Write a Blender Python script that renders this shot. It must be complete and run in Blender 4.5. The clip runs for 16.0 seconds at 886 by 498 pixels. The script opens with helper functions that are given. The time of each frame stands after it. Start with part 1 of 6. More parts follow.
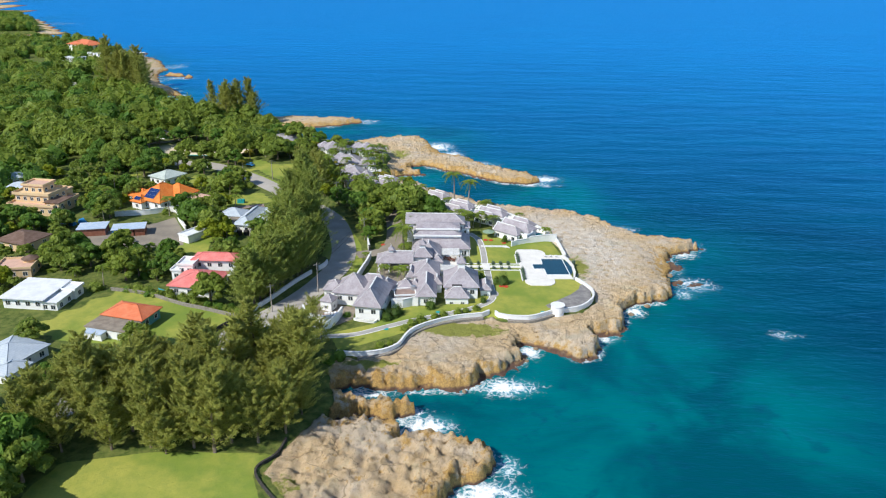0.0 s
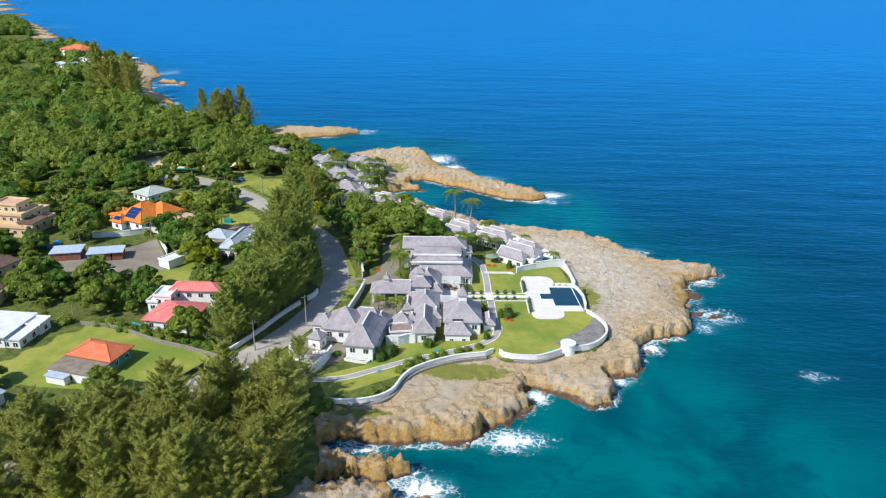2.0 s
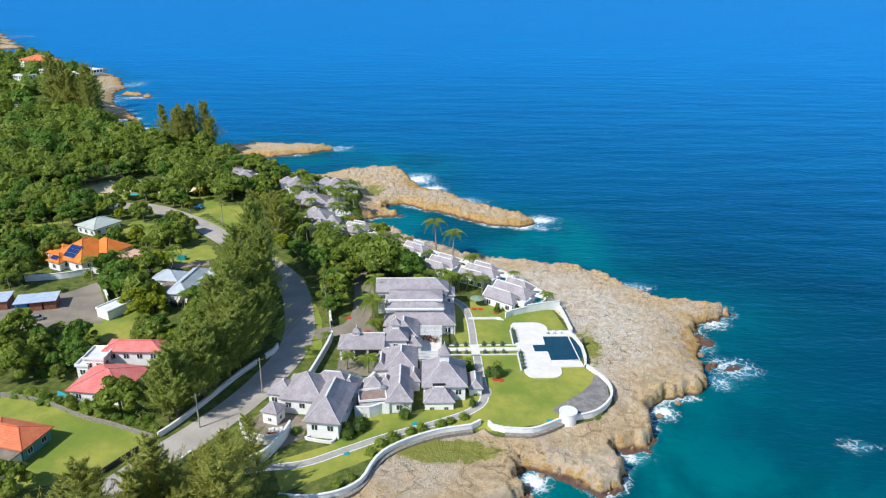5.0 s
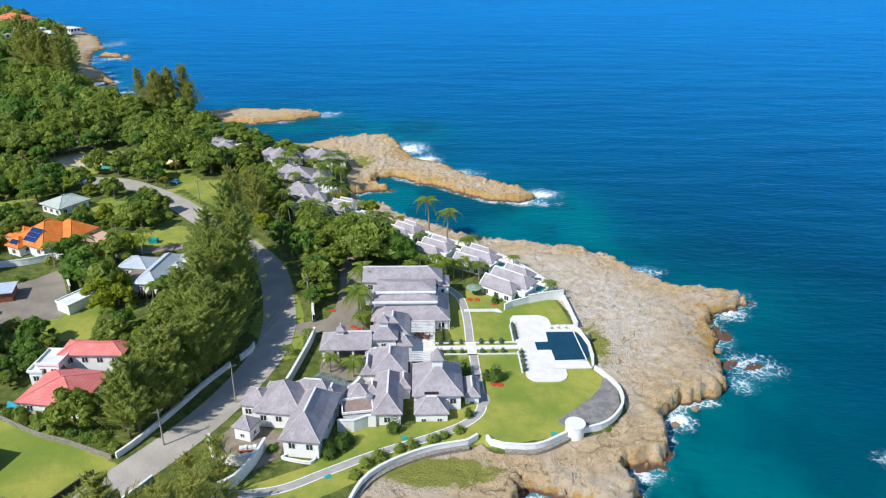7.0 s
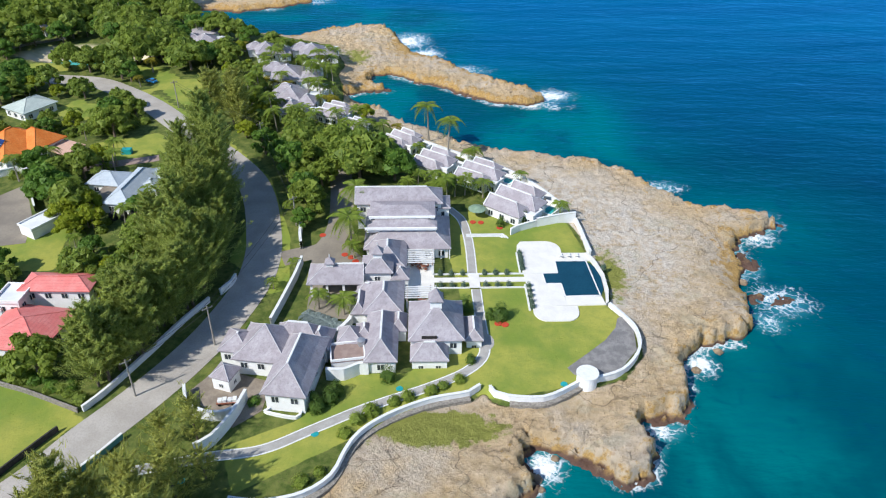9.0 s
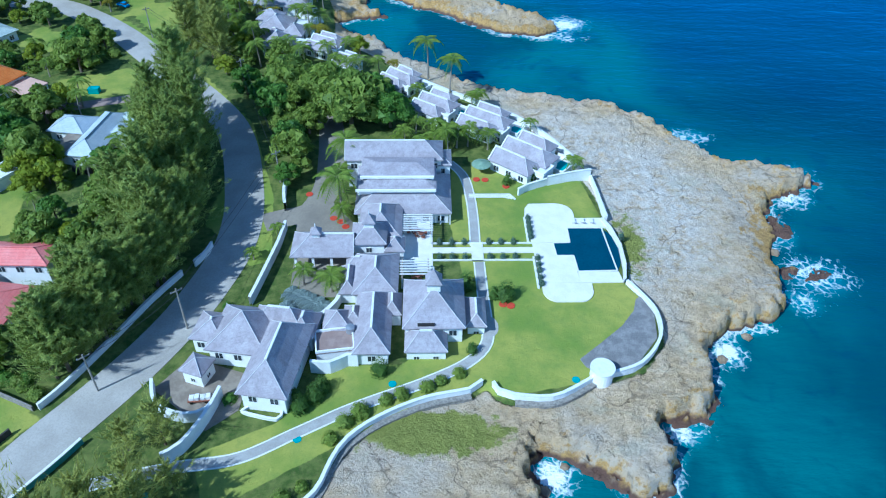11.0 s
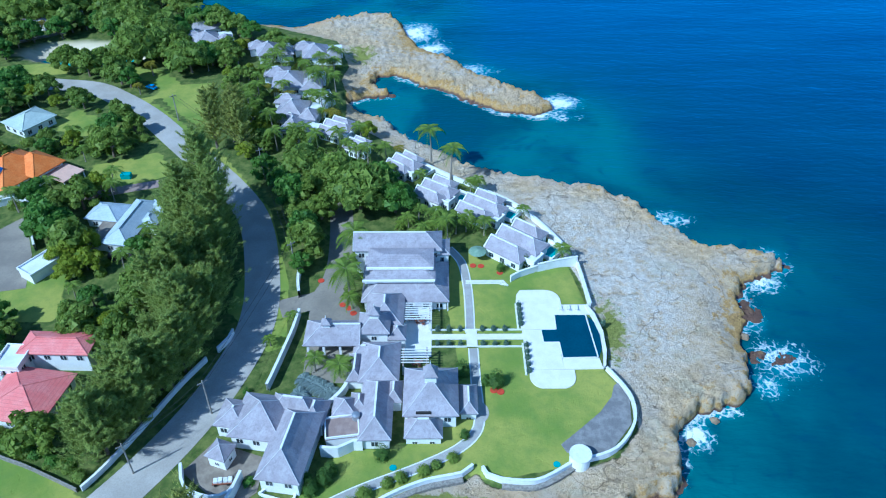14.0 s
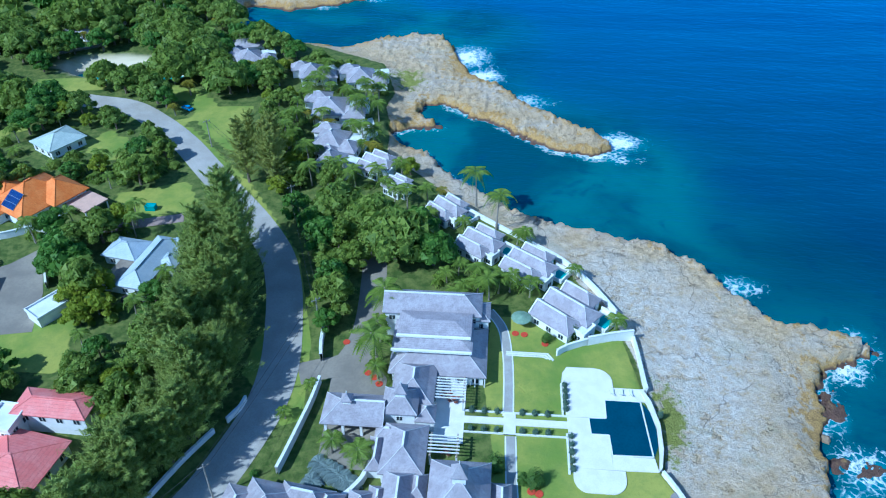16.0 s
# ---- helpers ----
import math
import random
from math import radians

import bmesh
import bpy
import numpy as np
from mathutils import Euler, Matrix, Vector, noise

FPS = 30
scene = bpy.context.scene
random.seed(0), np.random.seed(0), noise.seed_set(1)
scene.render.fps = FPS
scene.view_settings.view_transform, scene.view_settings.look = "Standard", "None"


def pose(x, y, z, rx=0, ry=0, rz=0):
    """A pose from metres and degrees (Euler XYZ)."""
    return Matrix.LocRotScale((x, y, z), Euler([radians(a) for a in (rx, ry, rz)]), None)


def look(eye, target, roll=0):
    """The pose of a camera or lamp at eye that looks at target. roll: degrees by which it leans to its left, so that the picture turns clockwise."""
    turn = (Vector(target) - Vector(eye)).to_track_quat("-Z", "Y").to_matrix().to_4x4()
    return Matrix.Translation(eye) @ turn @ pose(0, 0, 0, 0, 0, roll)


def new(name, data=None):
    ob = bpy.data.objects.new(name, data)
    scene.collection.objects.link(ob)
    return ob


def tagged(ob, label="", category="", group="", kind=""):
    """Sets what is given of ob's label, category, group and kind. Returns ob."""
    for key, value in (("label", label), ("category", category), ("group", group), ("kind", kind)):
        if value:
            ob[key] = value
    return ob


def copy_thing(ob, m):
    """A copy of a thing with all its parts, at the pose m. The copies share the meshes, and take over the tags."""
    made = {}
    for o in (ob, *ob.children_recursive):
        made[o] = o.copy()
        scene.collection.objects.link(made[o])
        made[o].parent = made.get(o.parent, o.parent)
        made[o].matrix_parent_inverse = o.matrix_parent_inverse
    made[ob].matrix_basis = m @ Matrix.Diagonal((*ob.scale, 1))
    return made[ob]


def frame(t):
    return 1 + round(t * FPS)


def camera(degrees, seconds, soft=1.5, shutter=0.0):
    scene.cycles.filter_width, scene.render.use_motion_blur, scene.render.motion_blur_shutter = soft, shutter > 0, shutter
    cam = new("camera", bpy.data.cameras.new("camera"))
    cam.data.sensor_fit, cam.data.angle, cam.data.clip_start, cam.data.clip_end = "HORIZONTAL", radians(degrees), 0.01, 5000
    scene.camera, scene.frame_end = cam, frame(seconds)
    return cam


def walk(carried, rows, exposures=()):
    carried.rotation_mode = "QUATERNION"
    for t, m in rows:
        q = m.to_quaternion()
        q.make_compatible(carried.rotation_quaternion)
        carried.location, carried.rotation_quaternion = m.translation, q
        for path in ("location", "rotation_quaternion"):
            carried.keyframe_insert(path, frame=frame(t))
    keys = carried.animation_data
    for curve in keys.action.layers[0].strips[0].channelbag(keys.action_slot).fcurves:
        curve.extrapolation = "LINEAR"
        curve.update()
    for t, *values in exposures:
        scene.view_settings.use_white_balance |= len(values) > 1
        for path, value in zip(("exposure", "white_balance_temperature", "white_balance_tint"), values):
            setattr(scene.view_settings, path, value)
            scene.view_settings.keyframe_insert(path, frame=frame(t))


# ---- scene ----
cam = camera(61.0, 16.0, soft=1.15)
PATH = [
    (0, (-0.780, 17.195, 104.840), (-0.7756, 19.0536, 104.1002), 0.56),
    (0.5, (-0.686, 22.443, 104.970), (-0.6827, 24.3016, 104.2316), 0.53),
    (1, (-0.557, 27.719, 105.078), (-0.5543, 29.5782, 104.3405), 0.54),
    (1.5, (-0.394, 33.021, 105.165), (-0.3922, 34.8813, 104.4298), 0.59),
    (2, (-0.201, 38.347, 105.233), (-0.2014, 40.2072, 104.4988), 0.58),
    (2.5, (0.019, 43.693, 105.283), (0.0170, 45.5536, 104.5495), 0.59),
    (3, (0.263, 49.056, 105.314), (0.2583, 50.9173, 104.5825), 0.50),
    (3.5, (0.527, 54.434, 105.329), (0.5212, 56.2963, 104.6006), 0.42),
    (4, (0.808, 59.823, 105.329), (0.8160, 61.6864, 104.6017), 0.36),
    (4.5, (1.104, 65.222, 105.314), (1.1360, 67.0853, 104.5891), 0.39),
    (7, (2.683, 92.246, 105.059), (2.7349, 94.0649, 104.2296), 0.15),
    (7.5, (2.997, 97.637, 104.979), (3.0463, 99.4179, 104.0703), 0.16),
    (8, (3.303, 103.017, 104.892), (3.3494, 104.7591, 103.9106), 0.17),
    (8.5, (3.598, 108.383, 104.798), (3.6417, 110.0890, 103.7556), 0.17),
    (9, (3.878, 113.732, 104.699), (3.9198, 115.4019, 103.6002), 0.22),
    (11.5, (4.953, 140.122, 104.165), (4.9883, 141.6362, 102.8592), 0.64),
    (12, (5.080, 145.309, 104.057), (5.1163, 146.8216, 102.7493), 0.68),
    (12.5, (5.171, 150.459, 103.951), (5.2090, 151.9731, 102.6452), 0.71),
    (13, (5.100, 149.300, 108.600), (5.1364, 150.8236, 107.3049), 0.74),
    (13.25, (5.800, 144.600, 113.000), (5.8268, 146.1370, 111.7208), 0.46),
    (13.5, (6.500, 139.900, 117.400), (6.5173, 141.4504, 116.1367), 0.18),
    (13.75, (7.318, 135.733, 121.745), (7.3267, 137.2925, 120.4930), -0.05),
    (14, (8.137, 131.567, 126.091), (8.1362, 133.1346, 124.8493), -0.27),
    (14.5, (8.312, 137.332, 125.821), (8.3127, 138.8989, 124.5791), -0.31),
    (15, (8.488, 143.097, 125.552), (8.4884, 144.6662, 124.3127), -0.34),
    (15.5, (8.664, 148.862, 125.283), (8.6644, 150.4326, 124.0452), -0.33),
    (16, (8.840, 154.627, 125.014), (8.7170, 156.1963, 123.7805), -0.08),
]
EXPOSURES = [(0, 0.12, 6400, 8), (9.2, 0.12, 6180, 9), (11.2, 0.07, 4480, -3), (16, 0.04, 4400, -3)]
walk(cam, [(t, look(eye, target, roll)) for t, eye, target, roll in PATH], EXPOSURES)

# ---- light: clear tropical day, sun to the west and a little south ----
SUN_DIR = Vector((-0.62, -0.46, 0.74)).normalized()
world = bpy.data.worlds.new("sky")
scene.world = world
world.use_nodes = True
wn = world.node_tree
sky = wn.nodes.new("ShaderNodeTexSky")
sky.sky_type, sky.sun_disc = "NISHITA", False
sky.air_density, sky.dust_density, sky.ozone_density = 1.0, 0.15, 4.0
sky.sun_elevation = math.asin(SUN_DIR.z)
sky.sun_rotation = math.atan2(SUN_DIR.x, SUN_DIR.y)
wn.links.new(sky.outputs[0], wn.nodes["Background"].inputs[0])
wn.nodes["Background"].inputs[1].default_value = 0.14
sun = new("sun", bpy.data.lights.new("sun", "SUN"))
sun.data.energy, sun.data.angle, sun.data.color = 4.75, radians(0.55), (1.0, 0.95, 0.87)
sun.matrix_world = look(SUN_DIR * 300, (0, 0, 0))


# ---- materials ----
class Nodes:
    """Short hand for a node material."""

    def __init__(self, name, rough=0.8, metal=0.0, spec=0.3):
        self.m = bpy.data.materials.new(name)
        self.m.use_nodes = True
        self.t = self.m.node_tree
        self.b = self.t.nodes["Principled BSDF"]
        self.b.inputs["Roughness"].default_value = rough
        self.b.inputs["Metallic"].default_value = metal
        self.b.inputs["Specular IOR Level"].default_value = spec
        self.pos = self.t.nodes.new("ShaderNodeNewGeometry").outputs["Position"]

    def link(self, a, b):
        self.t.links.new(a, b)

    def put(self, socket, v):
        if isinstance(v, bpy.types.NodeSocket):
            self.link(v, socket)
        else:
            socket.default_value = v

    def noise(self, scale, detail=4, rough=0.55, distort=0.0, vec=None, stretch=None):
        n = self.t.nodes.new("ShaderNodeTexNoise")
        n.inputs["Scale"].default_value, n.inputs["Detail"].default_value = scale, detail
        n.inputs["Roughness"].default_value, n.inputs["Distortion"].default_value = rough, distort
        v = vec or self.pos
        if stretch:
            mp = self.t.nodes.new("ShaderNodeMapping")
            mp.inputs["Scale"].default_value = stretch[:3]
            if len(stretch) > 3:
                mp.inputs["Rotation"].default_value = (0, 0, radians(stretch[3]))
            self.link(v, mp.inputs[0])
            v = mp.outputs[0]
        self.link(v, n.inputs["Vector"])
        return n.outputs["Fac"]

    def voronoi(self, scale, feature="F1"):
        n = self.t.nodes.new("ShaderNodeTexVoronoi")
        n.feature = feature
        n.inputs["Scale"].default_value = scale
        self.link(self.pos, n.inputs["Vector"])
        return n.outputs["Distance"]

    def ramp(self, fac, lo, hi):
        n = self.t.nodes.new("ShaderNodeMapRange")
        n.interpolation_type = "SMOOTHSTEP"
        self.put(n.inputs[0], fac)
        n.inputs[1].default_value, n.inputs[2].default_value = lo, hi
        return n.outputs[0]

    def math(self, op, a, b=0.0):
        n = self.t.nodes.new("ShaderNodeMath")
        n.operation = op
        self.put(n.inputs[0], a)
        self.put(n.inputs[1], b)
        return n.outputs[0]

    def mix(self, fac, a, b, blend="MIX"):
        n = self.t.nodes.new("ShaderNodeMix")
        n.data_type, n.blend_type = "RGBA", blend
        self.put(n.inputs[0], fac)
        for s, v in ((n.inputs[6], a), (n.inputs[7], b)):
            self.put(s, (*v, 1) if isinstance(v, tuple) else v)
        return n.outputs[2]

    def attr(self, name):
        n = self.t.nodes.new("ShaderNodeAttribute")
        n.attribute_name = name
        return n.outputs["Fac"]

    def random(self):
        return self.t.nodes.new("ShaderNodeObjectInfo").outputs["Random"]

    def island(self):
        return self.t.nodes.new("ShaderNodeNewGeometry").outputs["Random Per Island"]

    def color(self, v):
        self.put(self.b.inputs["Base Color"], (*v, 1) if isinstance(v, tuple) else v)
        return self

    def bump(self, height, strength=0.5, dist=0.1):
        n = self.t.nodes.new("ShaderNodeBump")
        n.inputs["Strength"].default_value, n.inputs["Distance"].default_value = strength, dist
        self.link(height, n.inputs["Height"])
        self.link(n.outputs[0], self.b.inputs["Normal"])
        return self


def plain(name, c1, c2, scale=1.5, rough=0.8, bump=0.3, fine=12.0, metal=0.0, dist=0.03, spec=0.3):
    """A surface with stains at one scale and grain at another."""
    n = Nodes(name, rough, metal, spec)
    big, small = n.noise(scale, 5), n.noise(fine, 3)
    col = n.mix(n.ramp(big, 0.35, 0.68), c1, c2)
    n.color(n.mix(n.math("MULTIPLY", n.ramp(small, 0.35, 0.75), 0.35), col, tuple(v * 0.62 for v in c1)))
    return n.bump(n.math("ADD", small, big), bump, dist).m


def roofing(name, c1, c2, c3, course=0.28, rough=0.85):
    """Shingle or tile courses with weathered patches; courses run level round the roof."""
    n = Nodes(name, rough)
    sep = n.t.nodes.new("ShaderNodeSeparateXYZ")
    n.link(n.pos, sep.inputs[0])
    band = n.math("FRACT", n.math("MULTIPLY", sep.outputs[2], 1 / (course * 0.55)))
    patch, grain, streak = n.noise(0.35, 5, 0.65), n.noise(5.0, 4, 0.7), n.noise(1.6, 4, 0.6, stretch=(1, 1, 0.25))
    col = n.mix(n.ramp(patch, 0.36, 0.66), c1, c2)
    col = n.mix(n.math("MULTIPLY", n.ramp(streak, 0.45, 0.75), 0.55), col, c3)
    col = n.mix(n.math("MULTIPLY", n.ramp(grain, 0.42, 0.7), 0.4), col, tuple(v * 0.55 for v in c1))
    col = n.mix(n.math("MULTIPLY", n.ramp(band, 0.72, 1.0), 0.28), col, tuple(v * 0.4 for v in c1))
    n.color(col)
    return n.bump(n.math("ADD", n.math("MULTIPLY", band, 0.8), grain), 0.6, 0.05).m


def leafy(name, c1, c2, c3, rough=0.55):
    """Foliage: each tree and each leaf has a tone of its own, and light passes through."""
    n = Nodes(name, rough, spec=0.25)
    col = n.mix(n.ramp(n.island(), 0.05, 0.95), c1, c2)
    col = n.mix(n.math("MULTIPLY", n.random(), 0.55), col, c3)
    big = n.noise(0.35, 3)
    n.color(n.mix(n.math("MULTIPLY", n.ramp(big, 0.4, 0.7), 0.4), col, c2))
    tr = n.t.nodes.new("ShaderNodeBsdfTranslucent")
    mixs = n.t.nodes.new("ShaderNodeMixShader")
    mixs.inputs[0].default_value = 0.45
    n.link(n.b.inputs["Base Color"].links[0].from_socket, tr.inputs[0])
    n.link(n.b.outputs[0], mixs.inputs[1])
    n.link(tr.outputs[0], mixs.inputs[2])
    n.link(mixs.outputs[0], n.t.nodes["Material Output"].inputs[0])
    return n.m


def ground_material():
    n = Nodes("land", 0.9, spec=0.15)
    rock, lawn, wet, sand = n.attr("rock"), n.attr("lawn"), n.attr("wet"), n.attr("sand")
    n1, n2, n3 = n.noise(0.06, 6, 0.6), n.noise(0.4, 8, 0.68, 0.15), n.noise(1.9, 6, 0.75)
    crack = n.voronoi(0.16, "DISTANCE_TO_EDGE")
    # limestone: pale grey-tan slabs, ochre towards the splash zone, dark pits
    stone = n.mix(n.ramp(n2, 0.35, 0.68), (0.54, 0.39, 0.22), (0.70, 0.535, 0.34))
    stone = n.mix(n.math("MULTIPLY", n.ramp(n1, 0.45, 0.62), 0.5), stone, (0.60, 0.545, 0.475))
    stone = n.mix(n.math("MULTIPLY", n.ramp(n3, 0.56, 0.66), 0.6), stone, (0.25, 0.17, 0.10))
    stone = n.mix(n.math("MULTIPLY", n.ramp(n.noise(1.1, 4, 0.6, 0.8), 0.60, 0.66), 0.5), stone, (0.34, 0.24, 0.145))
    stone = n.mix(n.math("MULTIPLY", n.ramp(n.noise(0.9, 5, 0.7), 0.6, 0.7), 0.35), stone, (0.64, 0.565, 0.46))
    stone = n.mix(n.math("MULTIPLY", n.attr("shelf"), n.ramp(n2, 0.3, 0.6)), stone, n.mix(n.ramp(n3, 0.35, 0.6), (0.58, 0.51, 0.42), (0.74, 0.68, 0.60)))
    fissure = n.math("ABSOLUTE", n.math("SUBTRACT", n.noise(0.05, 3, 0.5, 0.3), 0.5))
    stone = n.mix(n.math("MULTIPLY", n.ramp(fissure, 0.005, 0.001), 0.5), stone, (0.10, 0.07, 0.045))
    stone = n.mix(n.math("MULTIPLY", n.ramp(n.noise(0.14, 5, 0.65, 0.5), 0.52, 0.66), 0.4), stone, (0.52, 0.47, 0.33))
    rust = n.noise(0.55, 5, 0.7, 0.3)
    stone = n.mix(n.math("MULTIPLY", n.ramp(rust, 0.60, 0.68), 0.6), stone, (0.42, 0.28, 0.18))
    ochre = n.mix(n.ramp(n3, 0.4, 0.65), (0.58, 0.37, 0.125), (0.37, 0.215, 0.085))
    stone = n.mix(n.ramp(n.math("ADD", wet, n.math("MULTIPLY", n.math("SUBTRACT", n2, 0.5), 2.8)), 0.42, 0.85), stone, ochre)
    sep = n.t.nodes.new("ShaderNodeSeparateXYZ")
    n.link(n.pos, sep.inputs[0])
    stone = n.mix(n.ramp(n.math("ADD", sep.outputs[2], n.math("MULTIPLY", n2, 1.6)), 1.9, 1.1), stone, n.mix(n3, (0.10, 0.062, 0.045), (0.22, 0.13, 0.095)))
    weed = n.ramp(n.math("ADD", n.attr("weed"), n.math("MULTIPLY", n.math("SUBTRACT", n2, 0.5), 1.6)), 0.42, 0.62)
    stone = n.mix(weed, stone, n.mix(n3, (0.20, 0.22, 0.04), (0.36, 0.35, 0.09)))
    # lawn: mown, some dry patches; rough ground: scrub and litter
    turf = n.mix(n.ramp(n1, 0.36, 0.66), (0.185, 0.25, 0.04), (0.36, 0.35, 0.07))
    turf = n.mix(n.math("MULTIPLY", n.ramp(n2, 0.4, 0.7), 0.35), turf, (0.14, 0.21, 0.05))
    turf = n.mix(n.math("MULTIPLY", n.ramp(n3, 0.5, 0.75), 0.3), turf, (0.075, 0.13, 0.02))
    scrub = n.mix(n.ramp(n2, 0.35, 0.65), (0.06, 0.095, 0.018), (0.16, 0.18, 0.045))
    scrub = n.mix(n.math("MULTIPLY", n.ramp(n3, 0.5, 0.7), 0.5), scrub, (0.10, 0.075, 0.04))
    soil = n.mix(n.ramp(n.math("ADD", lawn, n.math("MULTIPLY", n.math("SUBTRACT", n2, 0.5), 0.5)), 0.4, 0.6), scrub, turf)
    edge = n.ramp(n.math("ADD", rock, n.math("MULTIPLY", n.math("SUBTRACT", n2, 0.5), 0.7)), 0.42, 0.58)
    col = n.mix(edge, soil, stone)
    n.color(n.mix(sand, col, (0.66, 0.55, 0.38)))
    h = n.math("ADD", n.math("MULTIPLY", n2, 0.6), n.math("MULTIPLY", n3, 0.8))
    h = n.math("SUBTRACT", h, n.math("MULTIPLY", n.ramp(n.math("ADD", crack, n.math("MULTIPLY", n2, 0.9)), 0.42, 0.32), 0.4))
    return n.bump(n.math("MULTIPLY", h, n.math("ADD", n.math("MULTIPLY", edge, 0.9), 0.1)), 1.0, 0.85).m


def sea_material():
    n = Nodes("sea", 0.45, spec=0.0)
    shallow, foam = n.attr("shallow"), n.attr("foam")
    reef, fine = n.noise(0.022, 6, 0.6, 0.6), n.noise(0.12, 5, 0.6, 0.5)
    wind = n.noise(0.02, 4, 0.6, stretch=(0.35, 1.6, 1, 12))
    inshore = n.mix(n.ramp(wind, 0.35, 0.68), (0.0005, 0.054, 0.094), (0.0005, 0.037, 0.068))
    # sky reflection on distant water, put into the base colour as a brighter blue
    sky_sheen_sea = n.mix(n.ramp(wind, 0.35, 0.68), (0.001, 0.19, 0.46), (0.001, 0.145, 0.385))
    col = n.mix(n.attr("far_sheen"), inshore, sky_sheen_sea)
    teal = n.mix(n.ramp(reef, 0.38, 0.62), (0.0005, 0.14, 0.148), (0.0005, 0.068, 0.09))
    teal = n.mix(n.math("MULTIPLY", n.ramp(fine, 0.56, 0.68), 0.55), teal, (0.002, 0.06, 0.10))
    sh = n.math("ADD", shallow, n.math("MULTIPLY", n.math("SUBTRACT", reef, 0.5), 1.0))
    col = n.mix(n.ramp(sh, 0.12, 0.75), col, teal)
    col = n.mix(n.attr("cove"), col, (0.10, 0.42, 0.33))
    curl = n.noise(0.55, 7, 0.72, 1.6)
    drift = n.noise(0.16, 4, 0.6, 1.2)
    f = n.math("ADD", foam, n.math("MULTIPLY", n.math("SUBTRACT", curl, 0.5), 1.5))
    f = n.math("ADD", f, n.math("MULTIPLY", n.math("SUBTRACT", drift, 0.5), 1.3))
    solid = n.ramp(f, 0.56, 0.85)
    warp = n.t.nodes.new("ShaderNodeVectorMath")
    warp.operation = "ADD"
    shift = n.t.nodes.new("ShaderNodeTexNoise")
    shift.inputs["Scale"].default_value = 0.35
    n.link(n.pos, shift.inputs["Vector"])
    scaled = n.t.nodes.new("ShaderNodeVectorMath")
    scaled.operation = "SCALE"
    scaled.inputs["Scale"].default_value = 4.0
    n.link(shift.outputs["Color"], scaled.inputs[0])
    n.link(n.pos, warp.inputs[0])
    n.link(scaled.outputs[0], warp.inputs[1])
    net = n.t.nodes.new("ShaderNodeTexVoronoi")
    net.feature = "DISTANCE_TO_EDGE"
    net.inputs["Scale"].default_value = 0.5
    n.link(warp.outputs[0], net.inputs["Vector"])
    lace = n.math("MULTIPLY", n.ramp(net.outputs["Distance"], 0.16, 0.02), n.ramp(f, 0.18, 0.6))
    white = n.math("MULTIPLY", n.math("MAXIMUM", solid, n.math("MULTIPLY", lace, 0.75)), n.ramp(foam, 0.04, 0.18))
    milky = n.math("MULTIPLY", n.ramp(foam, 0.1, 0.7), 0.4)
    col = n.mix(milky, col, (0.10, 0.42, 0.50))
    n.color(n.mix(white, col, (0.86, 0.89, 0.90)))
    n.put(n.b.inputs["Roughness"], n.math("ADD", n.math("MULTIPLY", white, 0.5), 0.3))
    swell = n.noise(0.05, 3, 0.5, stretch=(0.45, 1.5, 1, 14))
    chop = n.noise(0.4, 5, 0.6, stretch=(0.5, 1.2, 1, 14))
    h = n.math("ADD", n.math("MULTIPLY", swell, 2.2), n.math("MULTIPLY", chop, 0.85))
    n.bump(n.math("ADD", h, n.math("MULTIPLY", white, 0.4)), 0.55, 1.0)
    # the blue sky's sheen, stronger at a flat angle
    gloss = n.t.nodes.new("ShaderNodeBsdfGlossy")
    gloss.inputs["Color"].default_value = (0.10, 0.52, 1.0, 1)
    gloss.inputs["Roughness"].default_value = 0.35
    fresnel = n.t.nodes.new("ShaderNodeFresnel")
    fresnel.inputs["IOR"].default_value = 1.33
    both = n.t.nodes.new("ShaderNodeMixShader")
    for socket in (gloss.inputs["Normal"], fresnel.inputs["Normal"]):
        n.link(n.b.inputs["Normal"].links[0].from_socket, socket)
    n.link(n.math("MULTIPLY", fresnel.outputs[0], n.math("SUBTRACT", 1.0, n.math("MULTIPLY", white, 0.9))), both.inputs[0])
    n.link(n.b.outputs[0], both.inputs[1])
    n.link(gloss.outputs[0], both.inputs[2])
    n.link(both.outputs[0], n.t.nodes["Material Output"].inputs[0])
    return n.m


